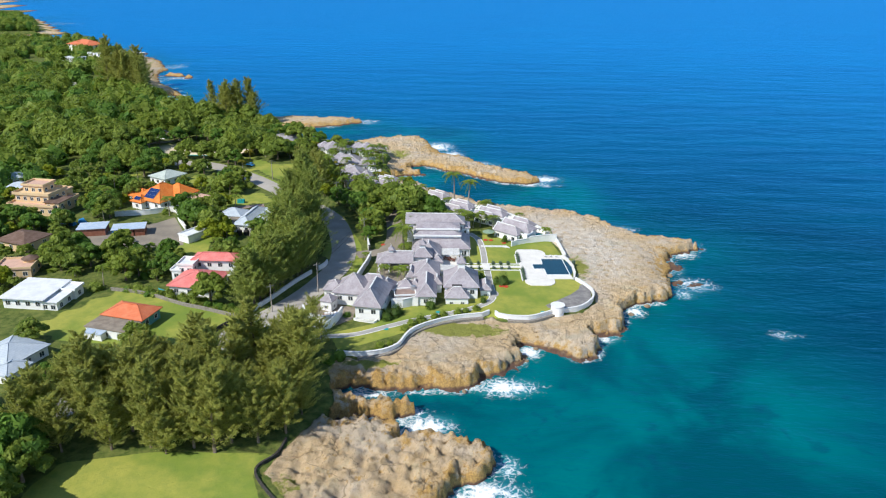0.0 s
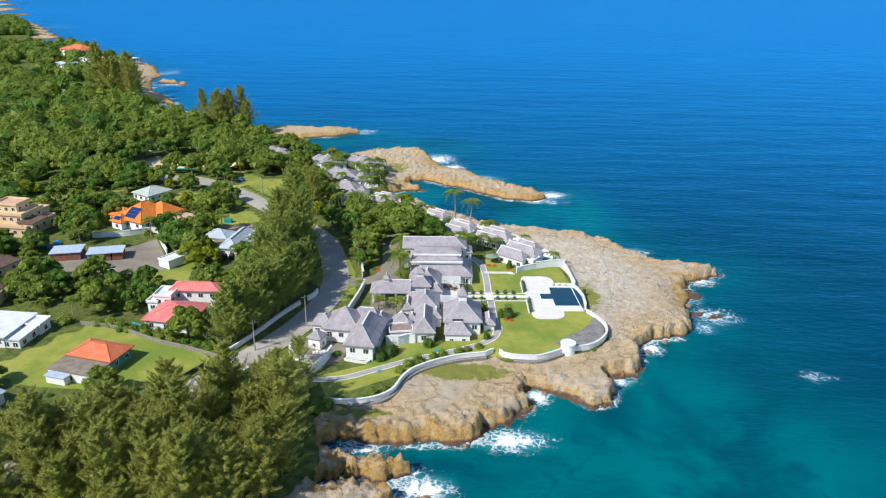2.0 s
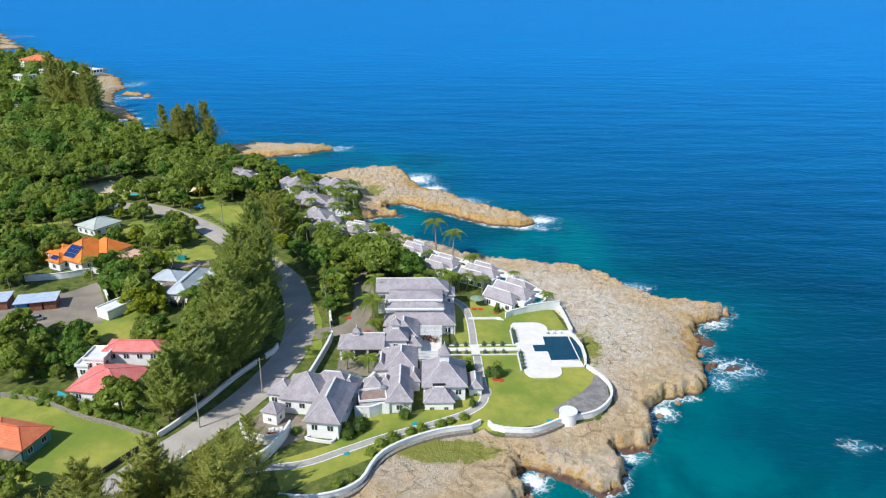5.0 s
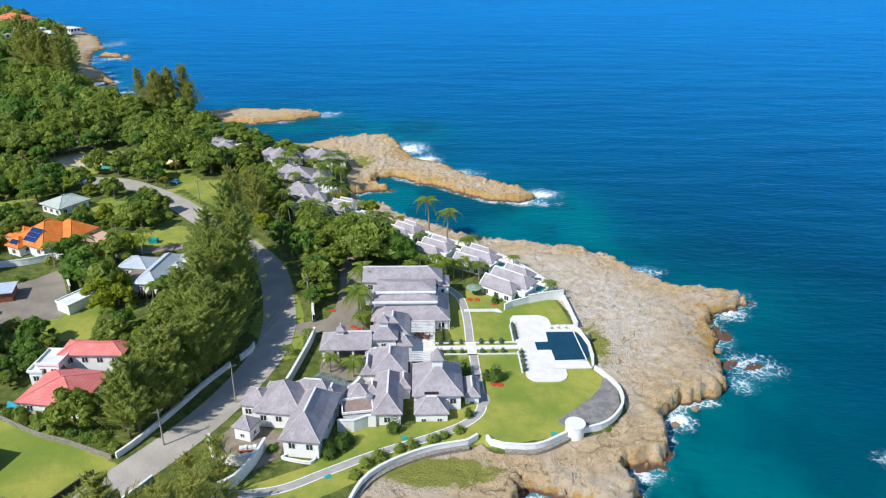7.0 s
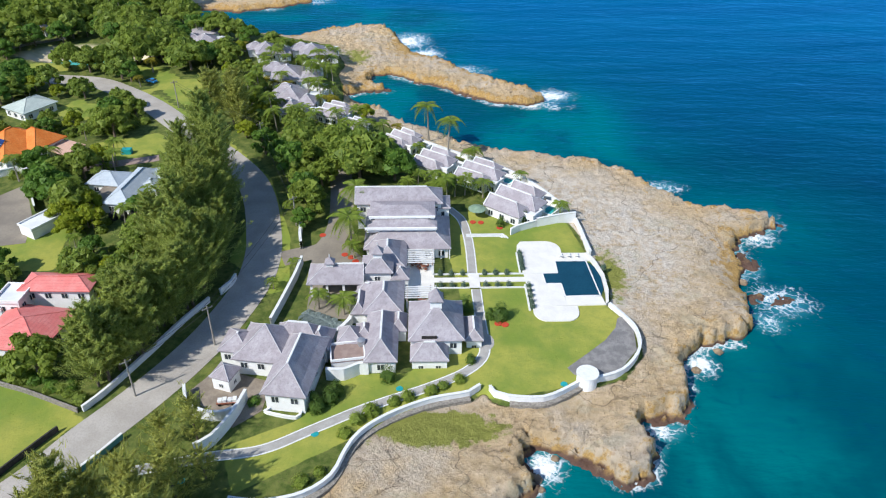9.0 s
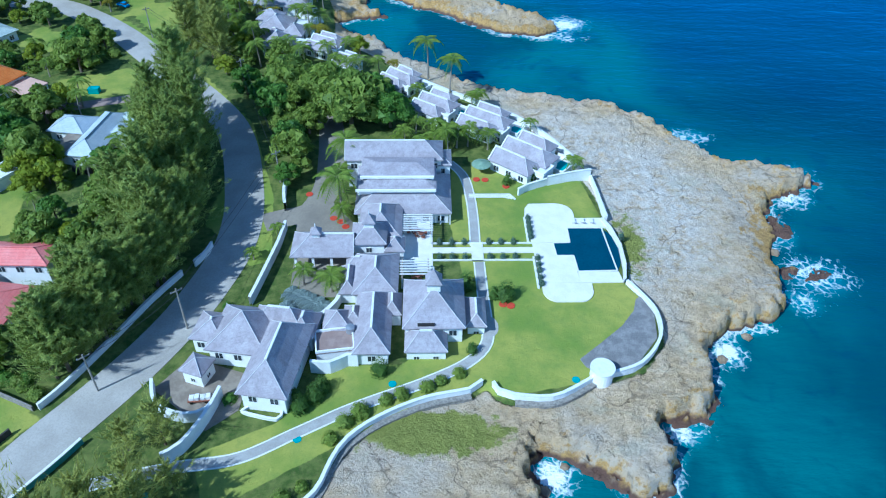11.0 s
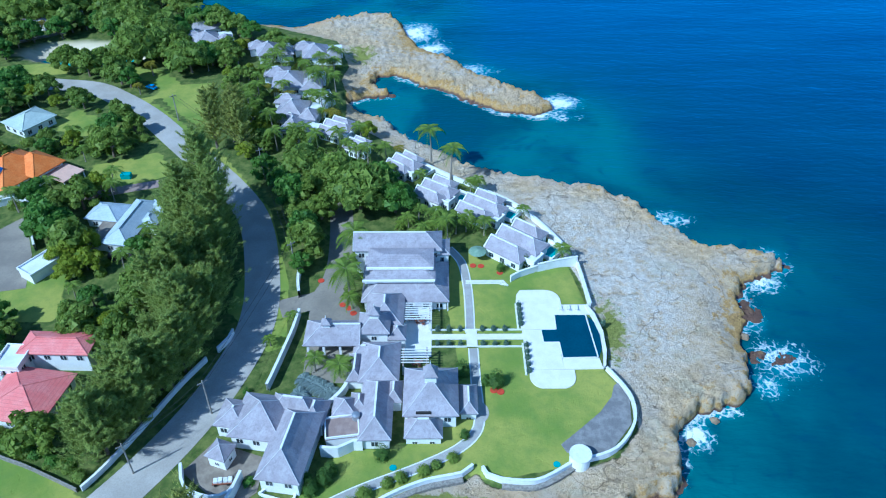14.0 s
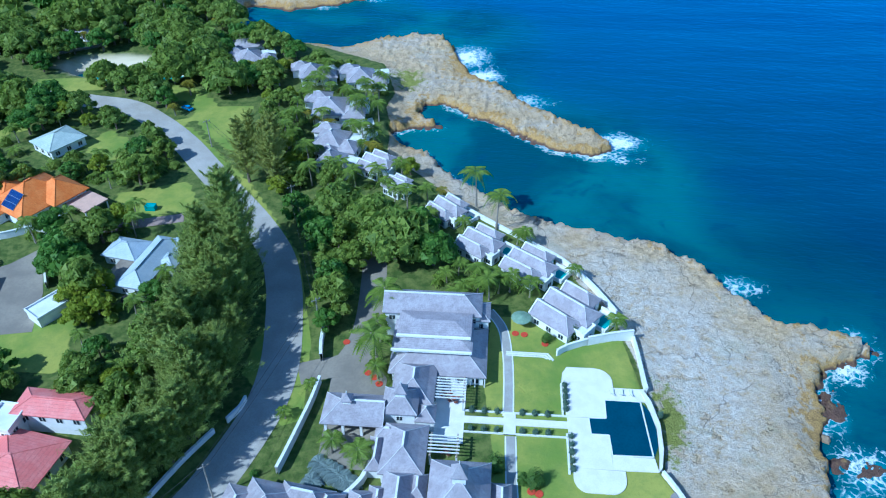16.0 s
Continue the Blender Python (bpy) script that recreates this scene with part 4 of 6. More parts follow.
def lantern(house, x, y, z0, z1, s=2.0, roof="shingle", rot=0.0):
    """A small square roof turret with a pyramid roof."""
    body = part("roof_lantern", Solid().box(-s / 2, -s / 2, z0, s / 2, s / 2, z0 + (z1 - z0) * 0.45), "white", house, "white roof lantern")
    body.matrix_basis = pose(x, y, 0, 0, 0, rot)
    rf, cp = hip(s, s, z0 + (z1 - z0) * 0.45, z1, 0.35, 0.08)
    ro = part("lantern_roof", rf, roof, body)
    fin = part("finial", Solid().tube([(0, 0, z1 - 0.1), (0, 0, z1 + 0.35), (0, 0, z1 + 0.8)], (0.12, 0.1, 0.02), 6), "trim", body)


def villa(name, label, x, y, rot=0.0, group=""):
    return thing(name, label, "house", x, y, G0, rot, group)


def flat_block(house, x, y, w, d, z0, z1, rot=0.0, wall="white", top="flatroof", over=0.3, sides="sewn", n=(2, 2), parapet=0.0, size=(1.3, 1.3)):
    """A flat-roofed block with its slab."""
    m = pose(x, y, 0, 0, 0, rot)
    wl = part("wall", Solid().box(-w / 2, -d / 2, z0 - (0.4 if z0 == 0 else 0), w / 2, d / 2, z1 - 0.02), wall, house)
    wl.matrix_basis = m
    s = Solid().box(-w / 2 - over, -d / 2 - over, z1, w / 2 + over, d / 2 + over, z1 + 0.25)
    ro = part("roof_slab", s, top, house)
    ro.matrix_basis = m
    if parapet:
        q = Solid()
        W, D = w / 2 + over, d / 2 + over
        for x0, y0, x1, y1 in ((-W, -D, W, -D + 0.25), (-W, D - 0.25, W, D), (-W, -D + 0.25, -W + 0.25, D - 0.25), (W - 0.25, -D + 0.25, W, D - 0.25)):
            q.box(x0, y0, z1 + 0.25, x1, y1, z1 + 0.25 + parapet)
        part("parapet", q, wall, ro)
    if n:
        windows(wl, w, d, z1 - 2.2, sides, n, size)
    return wl


def pergola(x, y, w, d, h=2.9, rot=0.0):
    ob = thing("pergola", "white slatted garden pergola over the terrace", "pergola", x, y, G0 + 0.12, rot, "terrace pergolas")
    for sx in (-1, 1):
        for sy in (-1, 1):
            part("post", Solid().box(sx * w / 2 - 0.18, sy * d / 2 - 0.18, 0, sx * w / 2 + 0.18, sy * d / 2 + 0.18, h), "trim", ob)
    for sx in (-1, 1):
        part("beam", Solid().box(sx * w / 2 - 0.12, -d / 2 - 0.4, h, sx * w / 2 + 0.12, d / 2 + 0.4, h + 0.3), "timber", ob)
    k = int(d / 0.75)
    me = Solid().box(-w / 2 - 0.5, -0.09, 0, w / 2 + 0.5, 0.09, 0.22).mesh("rafter", "trim")
    for i in range(k):
        part("rafter", me, "trim", ob).matrix_basis = pose(0, -d / 2 + (i + 0.5) * d / k, h + 0.3)


# -- the hotel compound, white walls under grey shingle --
v = villa("south_villa", "white villa with steep grey shingle hip roofs", -23, 221)
block(v, 2.2, -1.0, 7.2, 15.5, 4.4, 8.6, -9, 0.7, flare=0.12, n=(2, 3))
block(v, -4.2, 5.8, 10.0, 10.0, 4.0, 8.7, -9, 0.6, flare=0.12, n=(3, 2))
block(v, 1.5, 8.2, 9, 5.0, 4.0, 7.2, -9, 0.5, flare=0.1, n=None)
block(v, -10.2, 7.0, 5.5, 6.0, 3.6, 5.8, -9, 0.5, flare=0.1, n=(2, 1))
block(v, 5.6, 7.4, 4.0, 5.5, 3.6, 6.2, -9, 0.5, flare=0.1, n=None)
v = villa("pump_pavilion", "small white pavilion with a grey pyramid roof", -34.2, 219.6)
block(v, 0, 0, 3.6, 3.6, 3.2, 5.0, -20, 0.4, flare=0.08, n=(1, 1), win=0.8)
v = villa("garden_wing", "long white wing with a grey shingle hip roof", -5.3, 229.6)
block(v, 0, -0.2, 5.6, 14.4, 3.1, 6.3, 0, 0.5, flare=0.12, n=(1, 4))
block(v, -3.6, 1.8, 3.2, 4.6, 2.7, 4.6, 0, 0.3, flare=0.1, n=None)
block(v, 3.2, 4.5, 3.0, 5.2, 2.8, 4.8, 0, 0.3, flare=0.1, n=None)
flat_block(v, -6.5, -4.5, 6.5, 5.0, 0, 2.7, 8, over=0.1, parapet=0.5, top="pavers", n=None)
v = villa("garden_kiosk", "small white kiosk with a grey pyramid roof", -11.6, 230.0)
block(v, 0, 0, 4.4, 4.4, 3.0, 5.4, 0, 0.45, flare=0.1, n=(1, 1), win=1.0)
v = villa("east_pavilion", "large white pavilion with grey hip roof and roof lantern", 5.5, 233.2)
block(v, 0, 0, 10.0, 11.6, 3.9, 8.8, 0, 0.6, flare=0.1, n=(3, 3))
lantern(v, 0, -0.2, 8.0, 12.4, 2.3)
block(v, -1.4, -7.6, 6.8, 4.6, 2.1, 4.8, 0, 0.4, flare=0.1, n=(2, 1), win=0.9, sides="sew")
part("roof_hatch", Solid().box(-2.9, -6.1, 3.6, 0.1, -5.7, 4.7), "dark", v, "dark louvred opening under the eaves")
block(v, 7.6, -0.4, 3.0, 7.0, 2.0, 3.7, 0, 0.4, flare=0.08, n=(1, 2), win=0.9, sides="se")
v = villa("middle_wing", "white middle wing with a broad grey shingle roof", -5.2, 241.6)
block(v, -0.2, 0.3, 7.6, 10.8, 3.4, 6.5, 0, 0.5, flare=0.12, n=None)
block(v, -5.4, -0.6, 2.6, 7.0, 2.6, 4.6, 0, 0.4, flare=0.1, n=None)
block(v, -4.0, 4.2, 4.0, 3.0, 2.8, 4.4, 0, 0.3, flare=0.1, n=None)
v = villa("entrance_tower", "white square tower with grey roof and lantern", -7.2, 252.2)
block(v, 0, 0, 6.0, 5.8, 4.8, 7.8, 0, 0.55, flare=0.1, n=(1, 1), win=1.1)
lantern(v, 0.1, 0, 7.1, 10.0, 1.9)
block(v, 5.0, -1.2, 3.6, 4.0, 3.0, 5.0, 0, 0.3, flare=0.1, n=None)
v = villa("covered_entrance", "covered carriage entrance with open grey shingle roof", -16.3, 250.4)
rf, cp = hip(11.4, 7.0, 3.7, 6.4, 0.5, 0.08, (1, 0))
ro = part("roof", rf, "shingle", v)
capped(cp, "trim", ro)
for px in (-5.2, -1.8, 1.8, 5.2):
    for py in (-3.3, 3.3):
        part("column", Solid().box(px - 0.25, py - 0.25, 0, px + 0.25, py + 0.25, 3.6), "white", v)
lantern(v, -1.2, 0.0, 6.0, 8.3, 1.5)
v = villa("gable_wing", "white wing with a steep concave grey gable roof", -3.6, 258.4)
block(v, -1.6, -0.4, 7.8, 10.6, 3.6, 7.0, 0, 0.5, flare=0.16, n=None)
v = villa("great_hall", "long white hall with stepped grey shingle roofs", 0, 270)
block(v, -0.8, -1.5, 19.2, 13.4, 2.9, 8.0, 0, 0.7, flare=0.04, n=(6, 4), cap="trim")
# two clerestory steps break the front slope, each on a white riser
for x0, x1, y0, y1, z0, z1, zr in ((-10.4, 6.0, -5.0, 3.4, 5.2, 6.5, 8.2), (-9.6, 5.6, -2.1, 4.8, 6.6, 7.9, 9.1)):
    step_wall = part("clerestory", Solid().box(x0, y0, z0, x1, y1, z1), "white", v, "white clerestory riser")
    rf, cp = hip(x1 - x0, y1 - y0, z1 + 0.12, zr, 0.3, 0)
    ro = part("clerestory_roof", rf, "shingle", step_wall)
    ro.matrix_basis = pose((x0 + x1) / 2, (y0 + y1) / 2, 0)
    part("coping", Solid().box(x0 - 0.35, y0 - 0.78, z1 - 0.15, x1 + 0.2, y0 - 0.32, z1 + 0.34), "white", step_wall, "thick white coping")
block(v, -3.0, 8.8, 20.8, 7.0, 7.2, 10.0, 0, 0.5, flare=0.05, ends=(0, 1), n=(7, 2))
block(v, 7.6, 8.4, 3.6, 5.6, 5.6, 7.0, 0, 0.4, flare=0.0, n=(1, 1), sides="se")
part("verandah_post", Solid().box(1.0, -8.6, 0, 1.5, -8.1, 2.9), "trim", v)
for k in range(4):
    part("verandah_post", Solid().box(3.0 + 2 * k, -8.8, 0, 3.25 + 2 * k, -8.55, 2.9), "trim", v)
pergola(2.2, 257.6, 5.6, 6.0)
pergola(2.0, 243.6, 5.0, 4.6)
COTT = "shore cottages"


def cottage(x, y, rot, w, d, pool=False):
    """A shore cottage: three gabled wings side by side, stepped towards the sea, with a walled terrace."""
    v = villa("shore_cottage", "white shore cottage with grey shingle gable roofs" + (" and walled plunge pool" if pool else ""), x, y, rot, COTT)
    for off, wide, deep, shift, eave in ((-0.33, 0.86, 0.36, -0.05, 2.7), (0.02, 1.0, 0.38, 0.0, 3.0), (0.36, 0.66, 0.30, -0.1, 2.6)):
        block(v, shift * w, off * d, wide * w, deep * d, eave, eave + 0.2 * d * 0.8, 0, 0.45, flare=0.05, ends=(0, 1), n=(3, 1))
        part("gable_coping", Solid().beam(((shift - wide / 2) * w - 0.4, (off - deep / 2) * d - 0.4, eave + 0.2), ((shift - wide / 2) * w - 0.4, off * d, eave + 0.16 * d + 0.15), 0.3, 0.2).beam(
            ((shift - wide / 2) * w - 0.4, off * d, eave + 0.16 * d + 0.15), ((shift - wide / 2) * w - 0.4, (off + deep / 2) * d + 0.4, eave + 0.2), 0.3, 0.2), "trim", v)
    flat_block(v, 0.48 * w, -0.2 * d, 0.26 * w, 0.3 * d, 0, 2.5, over=0.1, parapet=0.4, n=(1, 1), sides="se")
    if pool:
        part("terrace_slab", Solid().box(0.3 * w, 0.1 * d, -0.3, 0.72 * w, 0.5 * d, 0.3), "deck", v)
        part("pool_water", Solid().box(0.44 * w, 0.16 * d, 0.0, 0.68 * w, 0.42 * d, 0.34), "tarp", v, "dark green plunge pool")
        for x0, y0, x1, y1 in ((0.3, 0.49, 0.74, 0.52), (0.71, 0.08, 0.74, 0.49), (0.36, 0.07, 0.71, 0.1)):
            part("terrace_wall", Solid().box(x0 * w, y0 * d, -0.3, x1 * w, y1 * d, 1.1), "white", v)


cottage(28.2, 284.0, -40, 12.0, 14.5, True)
cottage(19.6, 300.0, -36, 11.0, 11.5, True)
cottage(7.2, 308.0, -36, 9.5, 11.0, True)
cottage(-2.4, 322.2, -42, 8.5, 9.5, True)
cottage(-25.0, 344.0, -30, 9.0, 10.0)
cottage(-17.6, 333.2, -35, 6.5, 7.0)
for cx, cy, r, sc in ((-46, 377, 5, 1.4), (-41.5, 356, -10, 1.15), (-39.5, 344, -15, 0.85), (-40, 401, 10, 1.15), (-58, 403, 15, 1.05), (-84, 413.5, 25, 1.15)):
    v = villa("bay_villa", "white bay villa with grey shingle hip roofs among palms", cx, cy, r, "villas by the bay")
    block(v, 0, 0, 7.5 * sc, 8.5 * sc, 3.4, 6.6, 0, 0.6, flare=0.08, n=(2, 2))
    block(v, 5.6 * sc, -2.5 * sc, 5.0 * sc, 5.4 * sc, 3.0, 5.4, 0, 0.5, flare=0.08, n=(1, 1))
    block(v, -3.5 * sc, 5.5 * sc, 6.0 * sc, 5.0 * sc, 3.0, 5.2, 0, 0.5, flare=0.08, n=(1, 1))
    flat_block(v, 6.4 * sc, 2.8 * sc, 5 * sc, 4 * sc, 0, 2.8, n=None, over=0.1)
single("bay_terrace", Solid().prism([(-38, 372), (-32, 376), (-28.5, 365), (-32.5, 361)], G0 - 0.3, G0 + 0.4), "deck", "pale paved terrace between the bay villas", "terrace", kind="structure")

# -- private houses inland --
v = villa("red_roof_house", "white two-storey house with coral red hip roofs", -77, 236, -10)
block(v, 0.4, -2.5, 13.2, 12.6, 3.2, 5.9, 0, 0.7, "redroof", flare=0, cap="redroof", n=(3, 3))
block(v, 0.8, 10, 14.0, 5.4, 5.6, 7.2, 8, 0.7, "redroof", flare=0, cap="redroof", n=(4, 1))
flat_block(v, -6.5, 4.8, 5.0, 6.0, 0, 5.3, 6, parapet=0.5, n=(2, 2))
flat_block(v, -9.5, 3.2, 3.0, 4.0, 0, 3.4, 6, parapet=0.5, n=(1, 1))
v = villa("salmon_roof_house", "white bungalow with salmon hip roof and flat annexe", -89.6, 209.4, -16)
block(v, 0, 1.2, 12.6, 8.0, 3.2, 5.4, 0, 0.7, "salmon", "teal", flare=0, cap="salmon", n=(3, 2))
flat_block(v, -0.3, -6.4, 13.0, 6.6, 0, 2.6, 0, "white", "bitumen", 0.3, n=(3, 1))
flat_block(v, -3.0, -10.6, 5.5, 2.4, 0, 2.0, 0, "white", "tinroof", 0.3, n=None)
v = villa("white_flat_house", "white modern bungalow with a broad flat roof", -122.4, 223.4, -6)
flat_block(v, -1.2, 0.6, 12.5, 13.4, 0, 3.4, 0, over=0.9, n=(4, 3))
flat_block(v, 6.8, -1.8, 5.0, 8.2, 0, 2.6, 0, over=0.5, n=(2, 2))
flat_block(v, 8.2, 4.4, 4.0, 4.6, 0, 2.9, 0, over=0.4, parapet=0.4, n=(1, 1))
v = villa("orange_roof_house", "white house with orange tiled roofs and solar panels", -117.6, 318.2, -28)
block(v, 0, 0, 14.5, 16.5, 3.6, 8.8, 0, 0.8, "orange", flare=0, cap="orange", n=(3, 3))
block(v, 4.4, 4.8, 11, 9.5, 4.2, 8.0, 0, 0.8, "orange", flare=0, cap="orange", n=(2, 2))
block(v, -10.6, -1.5, 9.0, 7.5, 2.8, 5.2, 0, 0.7, "orange", flare=0, cap="orange", n=(2, 1))
block(v, -3.6, -8.0, 5.5, 5.5, 3.0, 5.4, 0, 0.6, "orange", flare=0, cap="orange", n=(1, 1))
for px, py, kx, ky in ((0.6, -5.9, 5, 3), (-3.6, -10.0, 3, 1)):
    sol = part("solar_array", Solid().box(-kx * 0.53, -ky * 0.85, -0.08, kx * 0.53, ky * 0.85, 0), "steel", v, "blue solar array in a metal frame")
    sol.matrix_basis = pose(px, py, 5.95 if ky == 3 else 4.35, 33, 0, 0)
    cell = Solid().box(-0.49, -0.81, 0, 0.49, 0.81, 0.04).mesh("solar_panel", "panel")
    for i in range(kx):
        for j in range(ky):
            part("solar_panel", cell, "panel", sol).matrix_basis = pose((i - kx / 2 + 0.5) * 1.06, (j - ky / 2 + 0.5) * 1.7, 0.01)
v = villa("carport", "flat pink-roofed carport on white posts", -102.2, 317.6, -28)
part("carport_roof", Solid().box(-4, -3.8, 2.7, 4, 3.8, 3.05), "pink", v)
for px in (-3.6, 3.6):
    for py in (-3.4, 3.4):
        part("post", Solid().box(px - 0.15, py - 0.15, 0, px + 0.15, py + 0.15, 2.7), "trim", v)
single("house_drive", ribbon([(-103, 311), (-95, 309.5), (-86, 312.5), (-75, 316)], 4.0, G0 - 0.2, G0 + 0.06), "pavers", "paved drive to the orange house", "drive", kind="structure")
single("garden_pool", Solid().prism([(-131, 303.5), (-124, 304.8), (-124, 301.8), (-130.6, 300.8)], G0 - 0.2, G0 + 0.08), "poolblue", "small turquoise garden pool", "pool")
single("garden_pool", Solid().prism([(-90, 233), (-86.5, 231), (-85.6, 227.5), (-88.5, 228.6)], G0 - 0.2, G0 + 0.08), "poolblue", "small turquoise pool by the red house", "pool")
v = villa("blue_grey_house", "white house with pale blue-grey hip roofs", -76, 293, -9)
block(v, 1.4, 0.4, 6.6, 19.0, 3.0, 5.4, 0, 0.6, "blueroof", flare=0, cap="blueroof", n=(2, 5), sides="sew")
block(v, -7.6, 4.0, 8.4, 7.0, 2.8, 5.0, 0, 0.6, "blueroof", flare=0, cap="blueroof", n=(2, 2))
block(v, 5.6, 2.2, 4.6, 5.4, 2.8, 4.6, 0, 0.5, "blueroof", flare=0, cap="blueroof", n=(1, 1))
block(v, 5.2, 8.6, 4.6, 4.2, 2.8, 4.6, 0, 0.5, "blueroof", flare=0, cap="blueroof", n=None)
flat_block(v, -4.4, -4.5, 4.8, 9.0, 0, 2.3, over=0.1, top="bitumen", n=None)
for k in range(3):
    tk = thing("water_tank", "black ribbed plastic water tank beside the house", "tank", -76.4 + 2.5 * k, 281.0 + 0.3 * k, G0, group="tanks by the house")
    part("tank_body", Solid().tube([(0, 0, 0), (0, 0, 1.5), (0, 0, 1.9), (0, 0, 2.15)], (1.05, 1.05, 0.8, 0.3), 14), "dark", tk)
    part("tank_lid", Solid().prism(arc(0, 0, 0.3, 0, 330, 12), 2.15, 2.25), "dark", tk)
v = villa("pale_green_roof_house", "white house with a pale green-grey hip roof", -126.6, 350.2, -32)
block(v, 0, 0, 10.2, 11.4, 3.0, 5.4, 0, 0.7, "greenroof", flare=0, cap="greenroof", n=(3, 3))
v = villa("blue_roof_house", "white bungalow with a weathered blue-grey roof", -111, 186, -22)
block(v, -1, 1, 12.0, 12.0, 3.0, 5.4, 0, 0.7, "blueroof", flare=0, cap="blueroof", n=(3, 3))
block(v, 5.5, -4.5, 6.0, 7.0, 2.7, 4.2, 0, 0.5, "blueroof", flare=0, cap="blueroof", n=(2, 2))
v = villa("tan_terraced_house", "tan rendered house with stepped roof terraces", -163, 309, -10)
flat_block(v, 0, 0, 20, 16, 0, 3.6, 0, "tan", "pink", 0.4, parapet=0.8, n=(6, 4))
flat_block(v, -1.5, 1.0, 15, 11, 3.85, 7.2, 0, "tan", "tan", 0.6, parapet=0.8, n=(5, 3))
flat_block(v, -2.5, 2.0, 9, 7, 7.45, 10.0, 0, "tan", "pink", 0.5, parapet=0.7, n=(3, 2))
flat_block(v, 9, -3, 6, 8, 3.85, 5.4, 0, "tan", "brown", 0.5, n=(2, 2))
flat_block(v, -1, 9.5, 12, 5, 3.6, 5.6, 0, "tan", "pink", 0.3, parapet=0.5, n=None)
v = villa("tan_terrace_house", "low tan house with terrace and small round tower", -139.5, 244, 8)
flat_block(v, 0, 0, 11, 9, 0, 3.0, 0, "tan", "pink", 0.3, parapet=0.6, n=(3, 2))
part("round_tower", Solid().tube([(3.2, 2.4, 0), (3.2, 2.4, 4.2)], (2.2, 2.2), 16), "tan", v)
part("tower_roof", Solid().tube([(3.2, 2.4, 4.2), (3.2, 2.4, 4.25), (3.2, 2.4, 5.4)], (2.7, 2.7, 0.1), 16), "brown", v)
v = villa("brown_roof_house", "tan house with dark brown roof", -150, 268, -20)
block(v, 0, 0, 13, 11, 3.4, 5.6, 0, 0.7, "brown", "tan", flare=0, cap=None, n=(3, 2))
v = villa("yard_shed", "open yard shed with pale blue tin roof", -131.2, 281.6, 12)
flat_block(v, 0, 0, 9.6, 7.0, 0, 2.8, 0, "rust", "tinroof", 0.4, n=None)
v = villa("yard_shed", "long yard shed with pale blue tin roof over containers", -117.5, 281.2, 14)
part("roof_slab", Solid().box(-6, -3.6, 2.9, 6, 3.6, 3.1), "tinroof", v)
for k, mt in enumerate(("bluebox", "rust", "rust")):
    part("wall", Solid().box(-5.6 + 3.9 * k, -3.0, 0, -2.2 + 3.9 * k, 3.0, 2.85), mt, v)
v = villa("white_outbuilding", "small white flat-roofed outbuilding with clutter", -92.2, 276.6, -32)
flat_block(v, 0, 0, 5.2, 9.0, 0, 2.5, 0, "white", "flatroof", 0.2, parapet=0.4, n=None)
for cx, cy, w, d_, h, mt, r in ((-368, 815, 34, 22, 6.5, "salmon", -35), (-330, 760, 22, 16, 5, "flatroof", -35), (-345, 735, 16, 14, 4, "flatroof", -35), (-308, 745, 18, 12, 4, "flatroof", -35), (-300, 770, 14, 9, 4, "flatroof", -35)):
    v = villa("headland_house", "white house on the far rocky headland", cx, cy, r, "houses on the headland")
    if mt == "salmon":
        block(v, 0, 0, w, d_, h, h + 4.5, 0, 1.0, "salmon", flare=0, cap=None, n=(5, 3), size=(2, 2))
    else:
        flat_block(v, 0, 0, w, d_, 0, h, 0, over=0.5, n=(4, 3), size=(2, 2))
for cx, cy, r in ((-159, 436, -20), (-153, 450, 10), (-88, 427, 20), (-183, 330, 0), (-196, 345, 15), (-176, 262, 0), (-205, 300, 20)):
    v = villa("inland_house", "pale house half hidden among trees", cx, cy, r, "houses among the trees")
    block(v, 0, 0, 11, 8, 3.2, 5.2, 0, 0.6, "blueroof" if cy < 400 else "shingle", flare=0, cap=None, n=(3, 2))
single("beach_wall", ribbon([(-164, 416), (-154, 423), (-146, 428)], 1.0, G0 - 4, G0 + 0.8), "stonewall", "grey stone wall behind the cove", "wall", kind="structure")

# ---- planting ----
rng = np.random.default_rng(7)


def unit(n):
    v = rng.normal(size=(n, 3))
    return v / np.linalg.norm(v, axis=1, keepdims=True)


def cards(centres, normals, size, aspect=1.0, along=None, needle=False):
    """Small leaf triangles at centres, facing about along normals."""
    n = len(centres)
    nn = normals / np.linalg.norm(normals, axis=1, keepdims=True)
    ref = unit(n) if along is None else along
    u = ref - (ref * nn).sum(1, keepdims=True) * nn
    u /= np.linalg.norm(u, axis=1, keepdims=True) + 1e-9
    w = np.cross(nn, u)
    s = np.asarray(size).reshape(-1, 1) * np.ones((n, 1)) / 2
    u, w = u * s, w * s * aspect
    if needle:
        return np.stack([centres - u - w, centres - u + w, centres + u], 1)
    return np.stack([centres - u * 0.9 - w * 0.5, centres + u, centres - u * 0.45 + w], 1)


def filling(centre, radii, n=22):
    """Large leaf masses inside a clump, so that the crown is not hollow."""
    d_ = unit(n)
    return cards(centre + d_ * radii * rng.uniform(0.45, 0.8, (n, 1)), d_ + unit(n) * 0.3, radii[0] * rng.uniform(0.9, 1.5, n), 1.0)


def split(q):
    """Quads as triangles."""
    q = np.asarray(q, float)
    return np.concatenate([q[:, [0, 1, 2]], q[:, [0, 2, 3]]])


